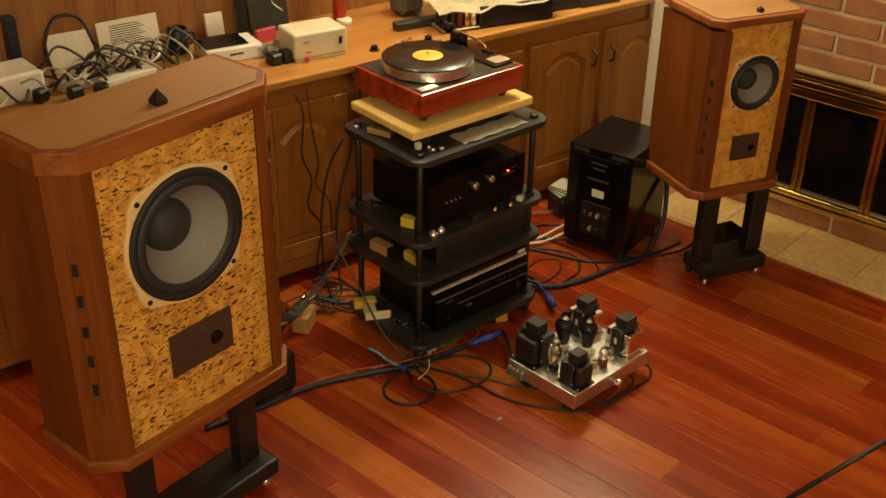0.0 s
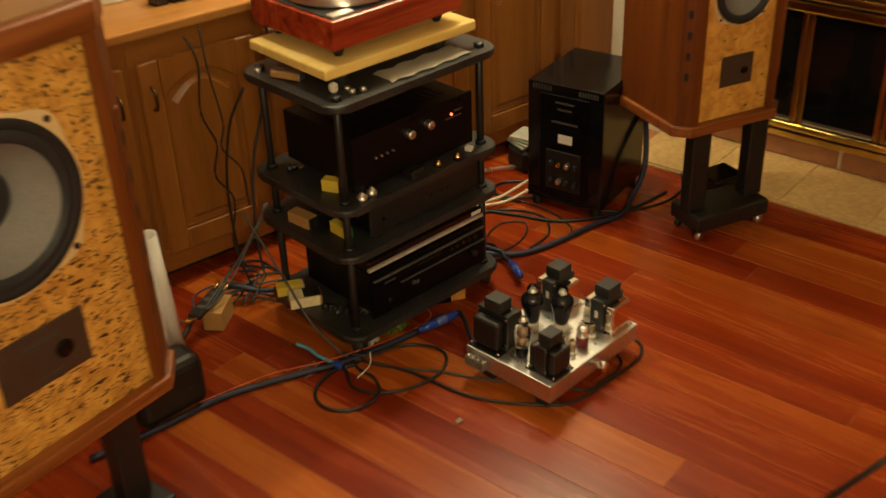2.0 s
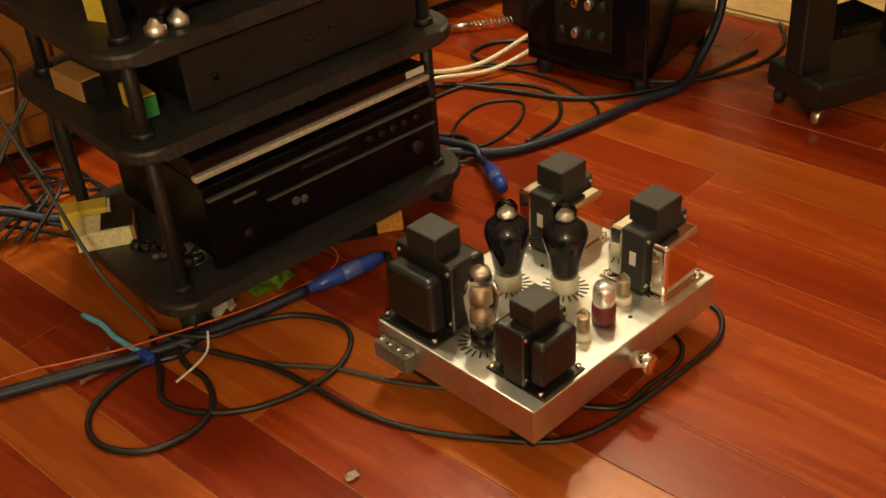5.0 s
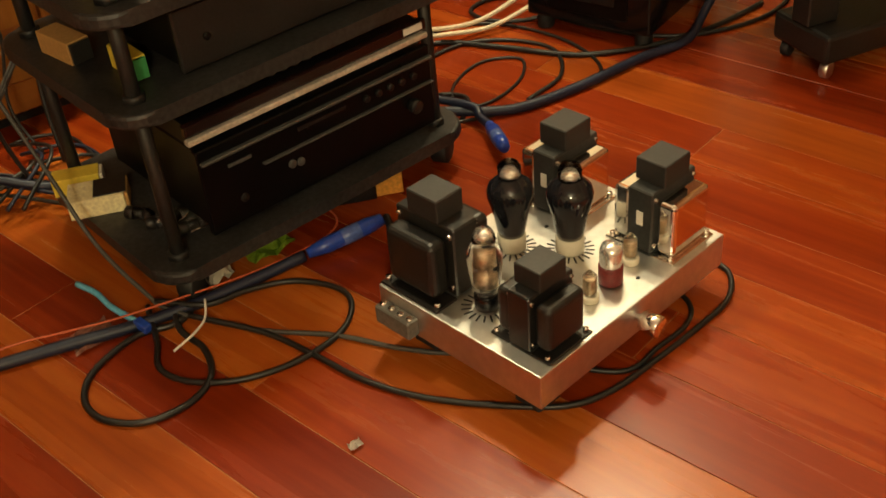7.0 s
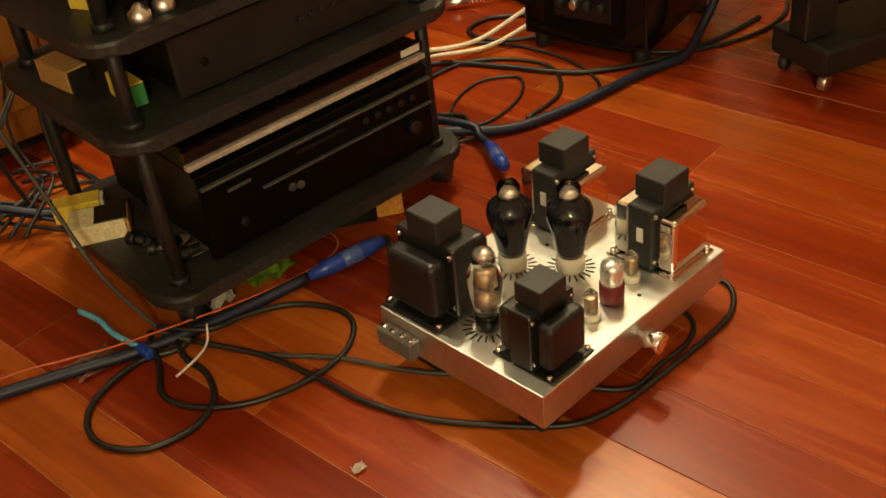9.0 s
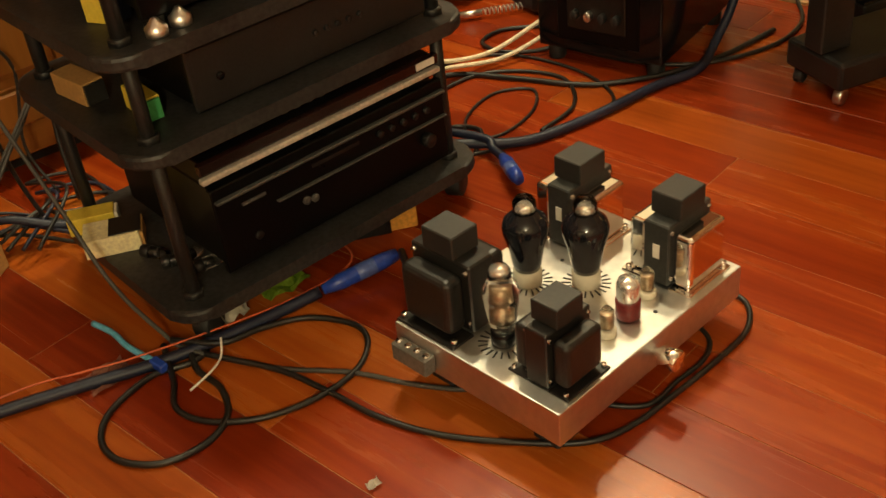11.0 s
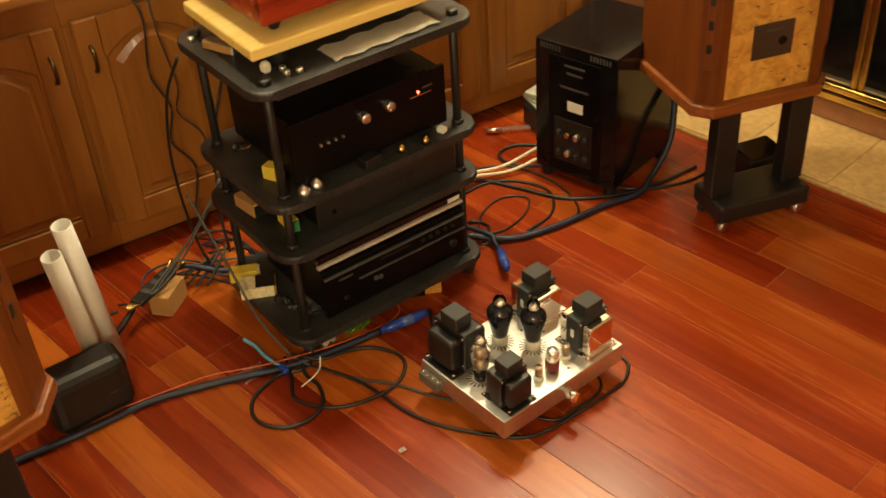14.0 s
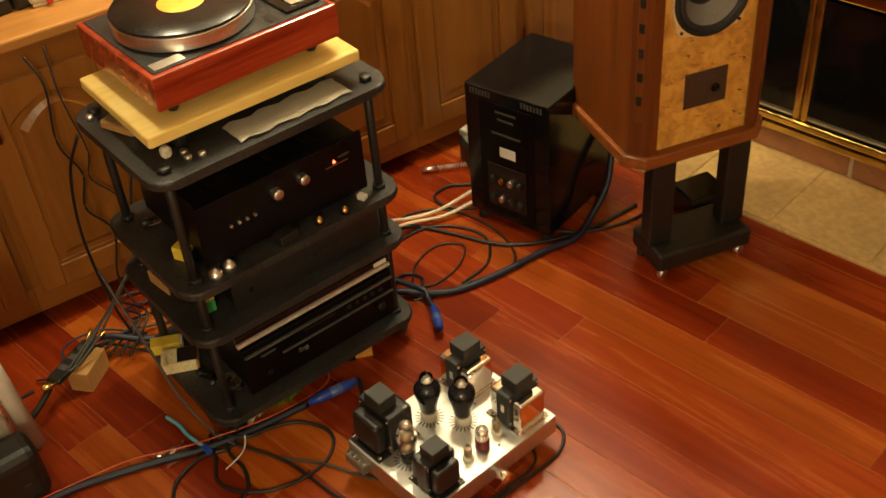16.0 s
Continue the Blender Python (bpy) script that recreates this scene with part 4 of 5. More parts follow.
single("paper_sheet", bm, PAPER, "crumpled sheet of paper under the maple board", "paper")

# ---- cables ----


def cable(points, r, material, label, steps=8, name="cable"):
    return single(name, sweep(B(), spline([(p[0], p[1], p[2] if len(p) > 2 else r + 0.0005) for p in points], steps), r, 8), material, label, "cable", "tangled cables")


N = "thick navy sleeved cable snaking over the floor"
cable([(-0.76, 0.13), (-0.56, 0.108), (-0.40, 0.10), (-0.28, 0.066), (-0.17, 0.024), (-0.10, -0.004), (-0.02, -0.026), (0.09, -0.046), (0.17, -0.060, 0.014)], 0.0092, NAVY, N)
cable([(0.55, 0.17), (0.60, 0.10, 0.02), (0.70, 0.02), (0.83, -0.014), (1.0, -0.03), (1.11, -0.05), (1.19, -0.03, 0.03), (1.27, -0.02, 0.12), (1.33, 0.03, 0.26), (1.36, 0.08, 0.34)], 0.0095, NAVY, "thick navy cable rising to the loudspeaker")
cable([(0.60, 0.16, 0.03), (0.636, 0.060, 0.03), (0.628, 0.03, 0.022), (0.617, -0.006, 0.024)], 0.008, NAVY, N)
K = "thin black cable looped on the floor"
cable([(0.05, 0.02), (-0.036, -0.040), (-0.103, -0.022), (-0.180, -0.043), (-0.218, -0.085), (-0.220, -0.139), (-0.183, -0.187), (-0.123, -0.200), (-0.074, -0.176), (-0.050, -0.120), (-0.052, -0.060), (-0.03, 0.0, 0.012)], 0.0048, BLACK, K)
cable([(-0.06, 0.02, 0.01), (-0.090, -0.059, 0.008), (-0.115, -0.108), (-0.100, -0.163), (-0.045, -0.215), (0.031, -0.240), (0.104, -0.235), (0.153, -0.198), (0.162, -0.150), (0.126, -0.087), (0.063, -0.060, 0.01), (0.0, -0.05, 0.016), (-0.05, 0.01, 0.02)], 0.0044, BLACK, K)
cable([(-0.10, 0.34, 0.36), (-0.085, 0.20, 0.20), (-0.075, 0.11, 0.09), (-0.055, 0.03, 0.03), (-0.04, -0.02, 0.012), (0.026, -0.141), (0.095, -0.234), (0.141, -0.325), (0.19, -0.39), (0.26, -0.42)], 0.0036, GREY, "thin grey cable trailing past the rack", 10)
cable([(-0.03, -0.05, 0.014), (0.028, -0.152), (0.049, -0.243), (0.064, -0.332), (0.097, -0.417), (0.154, -0.500), (0.214, -0.565), (0.275, -0.588), (0.358, -0.592), (0.445, -0.592), (0.520, -0.585), (0.568, -0.552), (0.575, -0.510), (0.56, -0.46)], 0.0042, BLACK, "thin black cable running round the valve amplifier")
cable([(0.252, -0.50, 0.01), (0.311, -0.575), (0.377, -0.578), (0.437, -0.577), (0.477, -0.552), (0.493, -0.49)], 0.0036, BLACK, "thin black cable running round the valve amplifier")
cable([(-0.45, 0.112, 0.02), (-0.26, 0.078, 0.022), (-0.177, 0.046, 0.02), (-0.105, 0.012, 0.022), (0.032, -0.030, 0.022), (0.138, -0.036, 0.01), (0.231, -0.030), (0.274, -0.004), (0.275, 0.05), (0.22, 0.12)], 0.0016, plain("orange_wire", (0.55, 0.10, 0.03), 0.5), "thin orange-red wire along the navy cable")
cable([(0.55, 0.32), (0.70, 0.34), (0.80, 0.34), (0.87, 0.22), (0.92, 0.11), (0.97, 0.05), (1.07, -0.012), (1.2, -0.05), (1.35, -0.06)], 0.0056, BLACK, "black mains cable across the floor")
cable([(0.55, 0.28), (0.72, 0.36), (0.84, 0.385), (0.94, 0.315), (0.975, 0.162), (0.943, 0.029), (0.875, -0.015), (0.779, 0.017), (0.677, 0.037), (0.60, 0.06, 0.012)], 0.0034, BLACK, "thin black cable in a wide loop on the floor")
cable([(0.55, 0.22), (0.68, 0.29), (0.82, 0.30), (0.90, 0.24), (0.93, 0.14), (0.86, 0.05), (0.75, 0.03)], 0.004, BLACK, "thin black cable in a wide loop on the floor")
cable([(1.108, 0.20, 0.10), (1.06, 0.22, 0.03), (1.00, 0.27), (0.945, 0.33), (0.95, 0.40), (1.02, 0.41), (1.09, 0.35)], 0.0046, BLACK, "black mains cable looped by the subwoofer")
cable([(1.04, 0.30), (1.05, 0.16), (1.09, 0.03), (1.17, -0.055), (1.30, -0.10), (1.42, -0.08), (1.52, 0.0)], 0.0046, BLACK, "black cable in front of the subwoofer")
cable([(1.107, 0.155, 0.155), (1.07, 0.20, 0.13), (1.00, 0.27, 0.07), (0.90, 0.31, 0.03), (0.80, 0.33, 0.04), (0.70, 0.33, 0.08), (0.56, 0.30, 0.14)], 0.0048, BEIGE, "cream signal cable plugged into the subwoofer")
cable([(1.107, 0.175, 0.105), (1.06, 0.215, 0.085), (0.99, 0.26, 0.04), (0.90, 0.29, 0.018), (0.80, 0.32, 0.03), (0.70, 0.31, 0.06), (0.56, 0.29, 0.12)], 0.0048, BEIGE, "cream signal cable plugged into the subwoofer")
cable([(0.62, 0.12), (0.70, 0.08), (0.80, 0.10), (0.86, 0.16), (0.80, 0.21), (0.70, 0.18), (0.63, 0.10)], 0.003, BLACK, "thin black cable loop beside the rack")
cable([(0.56, 0.10, 0.03), (0.60, 0.15, 0.02), (0.66, 0.17), (0.68, 0.12), (0.62, 0.07)], 0.0045, BLACK, "short black lead beside the rack")
for k, (dx, dz) in enumerate(((0, 0), (0.014, 0.006), (0.03, -0.004))):
    cable([(0.03, 0.40 + dx, 0.31 + dz), (-0.04, 0.41, 0.23 + dz), (-0.13, 0.405 + dx, 0.13 + dz), (-0.20 - dx, 0.395, 0.088), (-0.235, 0.388, 0.082)], 0.003, GREY, "grey interconnect cable hanging behind the rack")
for k in range(7):
    a = 0.25 + 0.05 * k
    cable([(-0.20 + 0.02 * k, 0.52 - 0.02 * k, 0.02), (-0.10 + 0.02 * k, 0.47, 0.03 + 0.006 * k), (0.0, a + 0.08, 0.02), (0.10, a + 0.05), (0.22 - 0.02 * k, 0.42 - 0.02 * k), (0.34, 0.44)], 0.0036, (BLACK, NAVY, BLACK, GREY)[k % 4], "tangled black cables behind the rack")
cable([(-0.02, 0.57, 0.78), (0.0, 0.548, 0.70), (-0.015, 0.545, 0.55), (0.02, 0.546, 0.44), (0.0, 0.545, 0.34), (0.05, 0.546, 0.24), (0.02, 0.53, 0.10), (0.04, 0.48, 0.01)], 0.0032, BLACK, "thin black lead hanging down the cabinet doors").matrix_world = BACK
cable([(0.03, 0.57, 0.79), (0.028, 0.546, 0.66), (0.05, 0.546, 0.50), (0.035, 0.546, 0.42), (0.09, 0.548, 0.33), (0.10, 0.55, 0.20)], 0.0025, RUBBER, "thin black lead hanging down the cabinet doors").matrix_world = BACK
cable([(0.20, 0.60, 0.82), (0.235, 0.55, 0.74), (0.21, 0.545, 0.58), (0.12, 0.52, 0.36), (0.07, 0.47, 0.15), (0.06, 0.43, 0.01)], 0.0042, BLACK, "black mains lead hanging down the cabinet doors").matrix_world = BACK
cable([(-0.30, 0.50, 0.01), (-0.24, 0.47, 0.012), (-0.20, 0.52, 0.05), (-0.10, 0.50, 0.06), (0.0, 0.46, 0.01)], 0.003, NAVY, "thin navy lead on the floor by the cabinets")
cable([(0.535, 0.40, 0.74), (0.53, 0.40, 0.55), (0.54, 0.41, 0.3), (0.56, 0.38, 0.05), (0.58, 0.30, 0.01)], 0.004, BEIGE, "cream lead behind the rack")
cable([(-0.045, 0.34, 0.72), (-0.075, 0.39, 0.60), (-0.085, 0.43, 0.40), (-0.06, 0.46, 0.15), (-0.03, 0.45, 0.01)], 0.004, BLACK, "black lead behind the rack")
cable([(-1.35, -0.05, 0.01), (-1.2, -0.22), (-1.05, -0.30), (-0.98, -0.18), (-1.1, -0.05)], 0.0028, WHITE, "thin white cable on the floor")
cable([(-1.5, -0.35), (-1.32, -0.30), (-1.18, -0.35), (-1.12, -0.28)], 0.0028, WHITE, "thin white cable on the floor")


def plug(m, material, label, r=0.014, ln=0.085):
    t = thing("cable_plug", m, label, "plug")
    part("shell", lathe(B(), [(0, 0), (r * 0.6, 0), (r, ln * 0.25), (r, ln * 0.8), (r * 0.75, ln), (0, ln)], None, 18), material, t)
    part("sleeve", drum(r * 1.03, ln * 0.45, ln * 0.7, None, 18), plain("plug_print", (0.07, 0.12, 0.36), 0.3), t)
    return t


plug(look((0.175, -0.062, 0.016), (0.33, -0.098, 0.03)) @ pose(0, 0, 0, 180, 0, 0), BLUE, "blue mains plug with white print, beside the valve amplifier", 0.013, 0.13)
plug(look((0.618, -0.004, 0.024), (0.572, -0.09, 0.032)) @ pose(0, 0, 0, 180, 0, 0), BLUE, "blue connector at the back of the valve amplifier", 0.0125, 0.10)
cable([(0.31, -0.092, 0.028), (0.27, -0.16, 0.04), (0.21, -0.24, 0.055), (0.19, -0.275, 0.06)], 0.006, BLACK, "short black lead into the valve amplifier")
t = thing("spring_plug", pose(1.045, 0.50, 0.016, 0, 0, -33), "jack plug with a steel strain-relief spring", "plug")
part("barrel", lathe(B(), [(0, -0.05), (0.007, -0.05), (0.007, 0.0), (0, 0.0)], pose(0, 0, 0, 0, 90, 0), 14), ALU, t)
part("spring", sweep(B(), [Vector((0.002 + 0.0012 * k, 0.008 * math.cos(k * 0.8), 0.008 * math.sin(k * 0.8))) for k in range(80)], 0.0014, 5), STEEL, t)

# ---- things on the floor round the rack ----
t = thing("power_filter", pose(-0.215, 0.425, 0.066, 0, 0, 28), "slim black interconnect box with gold plugs, resting on a wooden block", "cable box")
part("case", box(B(), -0.075, 0.075, -0.020, 0.020, 0, 0.018, 0.003), BLACK, t)
for x in (-0.04, 0.0, 0.035):
    part("print_bar", box(B(), x, x + 0.018, -0.012, 0.012, 0.0181, 0.0187), GREY, t)
for s in (-1, 1):
    for k in range(3):
        part("gold_plug", drum(0.005, 0, 0.038, pose(s * 0.075, -0.012 + 0.012 * k, 0.009, 0, s * 78, 14 * (k - 1)), 10), plain("gold", (0.75, 0.5, 0.14), 0.2, 1.0), t)
block("wooden_block", pose(-0.185, 0.420, 0, 0, 0, 38), (0.10, 0.06, 0.064), CARD, "plain brown wooden block under the cable box", "block")
cable([(-0.285, 0.388, 0.075), (-0.34, 0.36, 0.05), (-0.42, 0.345, 0.02), (-0.52, 0.36)], 0.008, BLACK, "black cable from the cable box")
cable([(-0.146, 0.462, 0.075), (-0.09, 0.46, 0.06), (-0.02, 0.42, 0.03), (0.08, 0.40)], 0.008, NAVY, "dark cable from the cable box")
cable([(-0.33, 0.40, 0.07), (-0.39, 0.40, 0.06), (-0.43, 0.36, 0.03), (-0.435, 0.32, 0.012)], 0.0045, BLACK, "black lead with silver pins")
t = thing("black_pedestal", pose(-0.51, 0.172, 0, 0, 0, 0), "low black box with rounded shoulders on the floor", "box")
part("body", box(B(), -0.10, 0.10, -0.052, 0.052, 0, 0.155, 0.028, seg=3), BLACK, t)
part("mark", box(B(), 0.04, 0.056, -0.0532, -0.0518, 0.07, 0.073), GREY, t)
for x, y, h in ((-0.388, 0.305, 0.46), (-0.442, 0.262, 0.42)):
    single("white_tube", lathe(B(), [(0.021, 0), (0.024, 0), (0.024, h), (0.021, h), (0.021, 0)], pose(x, y, 0, 4, -5, 0), 28), WHITE, "plain white cardboard tube standing on end", "tube", "white tubes")
block("orange_box", pose(0.385, 0.000, 0, 0, 0, -30), (0.05, 0.03, 0.042), plain("orange_card", (0.62, 0.28, 0.04), 0.6), "small orange carton under the rack", "carton")
block("black_box", pose(0.335, 0.03, 0, 0, 0, -30), (0.075, 0.045, 0.038), GLOSS, "small black carton under the rack", "carton")


def crumple(name, x, y, size, material, label, category, tall=0.02, seed=1):
    bm = B()
    random.seed(seed)
    g = [[bm.verts.new((x + size[0] * (i / 6 - 0.5) + random.uniform(-1, 1) * size[0] * 0.05, y + size[1] * (j / 6 - 0.5) + random.uniform(-1, 1) * size[1] * 0.05, 0.002 + random.uniform(0, tall))) for j in range(7)] for i in range(7)]
    for i in range(6):
        for j in range(6):
            bm.faces.new([g[i][j], g[i + 1][j], g[i + 1][j + 1], g[i][j + 1]])
    bmesh.ops.solidify(bm, geom=bm.faces[:], thickness=0.0012)
    return single(name, bm, material, label, category)


crumple("green_bag", 0.150, 0.012, (0.075, 0.05), plain("green_film", (0.22, 0.36, 0.03), 0.25), "crumpled green plastic bag on the floor", "bag", 0.016, 3)
crumple("paper_scrap", 0.050, 0.005, (0.05, 0.035), PAPER, "folded scrap of cream paper on the floor", "paper", 0.03, 5)
crumple("foil_scrap", -0.015, -0.420, (0.018, 0.012), WHITE, "tiny scrap of clear film on the floor", "scrap", 0.008, 7)
crumple("clear_bag", -0.15, 0.03, (0.07, 0.05), plain("film", (0.30, 0.12, 0.08), 0.15), "crumpled clear film beside the cable", "bag", 0.006, 9)
crumple("dark_bag", 0.185, 0.07, (0.08, 0.06), plain("dark_film", (0.06, 0.06, 0.07), 0.2), "crumpled dark plastic bag under the rack", "bag", 0.02, 11)
t = thing("toothbrush", pose(-0.10, 0.055, 0.012, 4, 0, 8), "old blue toothbrush lying on the cables", "toothbrush")
part("handle", sweep(B(), spline([(0, 0.085, 0.002), (0.004, 0.04, 0.004), (0, 0.0, 0.002), (0.003, -0.06, 0.004)], 6), 0.0048), plain("light_blue", (0.12, 0.42, 0.62), 0.35), t)
part("bristles", box(B(), -0.006, 0.008, -0.088, -0.06, 0.0, 0.014, 0.002), BLUE, t)
single("cable_tie", sweep(B(), spline([(-0.085, -0.098, 0.01), (-0.045, -0.092, 0.016), (-0.018, -0.075, 0.016), (-0.002, -0.055, 0.03)], 6), 0.0018), WHITE, "white cable tie on the loops", "cable tie")
t = thing("power_supply", pose(1.46, -0.20, 0.0, 0, 0, -15), "small black power supply behind the stand", "power supply")
part("case", box(B(), -0.06, 0.06, -0.05, 0.05, 0.005, 0.085, 0.004), BLACK, t)
part("lid", box(B(), -0.062, 0.062, -0.052, 0.052, 0.0855, 0.092, 0.003), GLOSS, t)
part("front_jacks", drum(0.012, 0, 0.01, lying(-0.02, -0.05, 0.05), 14), GLOSS, t)
for k in range(4):
    block("magazine", pose(1.19, 0.445, 0.092 + 0.009 * k, 0, 0, -16 + 9 * k), (0.115 - 0.006 * k, 0.10, 0.0085), plain("magazine_grey", (0.40, 0.38, 0.31), 0.6) if k % 2 else plain("magazine_green", (0.30, 0.34, 0.24), 0.6), "thin magazine in a stack beside the subwoofer", "magazine", "stacked magazines", 0.001)
block("dark_case", pose(1.19, 0.44, 0.0, 0, 0, -10), (0.13, 0.11, 0.0915), BLACK, "dark lumpy case under the magazines", "case", bevel=0.015)
block("bottle_cap", pose(-1.03, -0.33, 0), (0.035, 0.035, 0.03), plain("bright_green", (0.02, 0.35, 0.06), 0.35), "bright green bottle cap on the floor", "cap", bevel=0.01)

# tripod with one leg reaching towards the amplifier
tp = thing("tripod", pose(0, 0, 0), "thin black folding tripod standing on the floor", "tripod")
apex = Vector((1.60, -1.92, 0.9))
for foot in (Vector((0.307, -1.226, 0.012)), Vector((2.0, -2.35, 0.012)), Vector((1.35, -2.85, 0.012))):
    d = apex - foot
    leg = part("leg", sweep(B(), [foot, foot + d * 0.32], 0.0075), BLACK, tp)
    part("leg_middle", sweep(B(), [foot + d * 0.3201, foot + d * 0.64], 0.0095), BLACK, leg)
    part("leg_upper", sweep(B(), [foot + d * 0.6401, apex], 0.0115), BLACK, leg)
    part("leg_lock", sweep(B(), [foot + d * 0.30, foot + d * 0.335], 0.015), RUBBER, leg)
    part("rubber_foot", sweep(B(), [foot - d * 0.004, foot + d * 0.02], 0.012), RUBBER, leg)
part("head", box(B(), apex.x - 0.03, apex.x + 0.03, apex.y - 0.03, apex.y + 0.03, apex.z - 0.02, apex.z + 0.06, 0.008), BLACK, tp)

# black bag by the hearth
bg = thing("black_bag", pose(1.76, -0.99, 0.016, 0, 0, 15), "soft black bag with a strap, on the hearth edge", "bag")
bm = B()
bmesh.ops.create_icosphere(bm, subdivisions=4, radius=1.0)
for v in bm.verts:
    n = noise.noise(v.co * 2.2) * 0.16
    v.co = Vector((v.co.x * 0.12 * (1 + n), v.co.y * 0.15 * (1 + n), max(-0.135, v.co.z * 0.17 * (1 + n)) + 0.155))
for f in bm.faces:
    f.smooth = True
part("body", bm, RUBBER, bg)
part("strap", sweep(B(), spline([(-0.10, 0.05, 0.14), (-0.15, 0.08, 0.05), (-0.165, 0.10, 0.024), (-0.13, 0.15, 0.024), (-0.05, 0.14, 0.04)], 8), 0.014), RUBBER, bg)

# ---- things on the counter ----
CT = CAB_TOP


def on_counter(x, y, rz=0, up=0.0):
    return BACK @ pose(x, y, CT + up, 0, 0, rz)


t = thing("cream_voltage_unit", on_counter(0.165, 0.745, -4) @ Matrix.Diagonal((0.84, 0.84, 0.84, 1)), "cream plastic power conditioner on the counter", "power conditioner")
part("case", box(B(), -0.125, 0.125, -0.07, 0.10, 0.012, 0.125, 0.012, seg=3), CREAMBOX, t)
part("base", box(B(), -0.118, 0.118, -0.064, 0.094, 0.0, 0.0115, 0.002), CREAMBOX, t)
part("switch", box(B(), 0.085, 0.10, -0.074, -0.071, 0.055, 0.088, 0.001), BLACK, t)
part("badge", box(B(), -0.075, -0.045, -0.0715, -0.070, 0.038, 0.044), RED, t)
part("print_bar", box(B(), -0.08, -0.05, -0.0715, -0.070, 0.085, 0.088), GREY, t)
part("red_button", drum(0.010, 0, 0.012, lying(-0.07, -0.071, 0.016), 16), RED, t)
t = thing("white_box", on_counter(-0.10, 0.90, -6), "white plastic box with a glossy lid on the counter", "box")
part("body", box(B(), -0.105, 0.105, -0.07, 0.08, 0.0, 0.052, 0.006, seg=2), WHITE, t)
part("lid", box(B(), -0.10, 0.06, -0.05, 0.075, 0.0525, 0.058, 0.002), GLOSS, t)
part("print_bar", box(B(), -0.02, 0.03, -0.0712, -0.07, 0.025, 0.032), GREY, t)
for x in (-0.005, 0.045):
    block("mains_adaptor", on_counter(x, 0.735, 8), (0.045, 0.05, 0.042), BLACK, "black plug-in mains adaptor on the counter", "adaptor", "mains adaptors", 0.006)
t = thing("mug", on_counter(-0.235, 1.035), "plain black mug on the counter", "mug")
part("cup", lathe(B(), [(0, 0), (0.034, 0), (0.038, 0.01), (0.038, 0.09), (0.035, 0.092), (0.034, 0.086), (0.033, 0.01), (0, 0.008)], None, 28), BLACK, t)
part("handle", sweep(B(), spline([(0.036, 0, 0.07), (0.062, 0, 0.065), (0.064, 0, 0.035), (0.036, 0, 0.022)], 6), 0.005), BLACK, t)
t = thing("printed_card", BACK @ pose(-0.385, 1.095, CT, -12, 0, 2), "white printed instruction card leaning on the panelling", "card")
part("sheet", box(B(), -0.115, 0.115, -0.002, 0.002, 0.0, 0.135, 0.001), PAPER, t)
for k in range(9):
    part("print_bar", box(B(), -0.07, 0.06 - 0.01 * (k % 3), -0.0026, -0.002, 0.05 + 0.008 * k, 0.053 + 0.008 * k), GREY, t)
block("paper_pad", BACK @ pose(-0.60, 1.10, CT, -14, 0, 0), (0.16, 0.006, 0.12), PAPER, "cream paper pad leaning on the panelling", "paper")
block("paper_pad", BACK @ pose(-0.06, 1.09, CT, -10, 0, 0), (0.07, 0.02, 0.10), PAPER, "cream paper pad leaning on the panelling", "paper")
single("red_tube", lathe(B(), [(0, 0), (0.026, 0), (0.026, 0.62), (0, 0.62)], on_counter(0.44, 1.02), 28), RED, "tall bright red tube standing on the counter", "tube")
single("tube_stopper", drum(0.030, 0.0, 0.022, on_counter(0.44, 0.985), 22), WHITE, "white stopper at the foot of the red tube", "stopper")
t = thing("framed_picture", BACK @ pose(0.155, 1.06, CT, -10, 0, 3), "small dark picture leaning on the panelling", "picture")
part("board", box(B(), -0.085, 0.085, -0.004, 0.004, 0.0, 0.24, 0.002), plain("picture_dark", (0.035, 0.035, 0.03), 0.25), t)
part("streak", sweep(B(), spline([(0.0, -0.005, 0.20), (0.03, -0.005, 0.15), (0.02, -0.005, 0.11), (0.06, -0.005, 0.07)], 6), 0.004, 6), plain("picture_pale", (0.45, 0.43, 0.36), 0.5), t)
t = thing("desk_stand", on_counter(0.015, 1.02), "black metal arm stand on the counter", "stand")
part("upright", box(B(), -0.022, 0.022, -0.012, 0.012, 0.0, 0.17, 0.003), BLACK, t)
part("arm", box(B(), -0.06, 0.15, -0.008, 0.008, 0.171, 0.179, 0.002, pose(0, 0, 0, 0, -2, 0)), BLACK, t)
block("pink_card", on_counter(0.085, 0.97, 10), (0.09, 0.02, 0.05), plain("pink_card", (0.45, 0.05, 0.07), 0.5), "small red packet under the picture", "packet")
crumple("plastic_bag", 0.03, 0.83, (0.10, 0.07), plain("bag_film", (0.42, 0.40, 0.36), 0.2), "crumpled clear plastic bag on the counter", "bag", 0.05, 13).matrix_world = BACK @ pose(0, 0, CT)
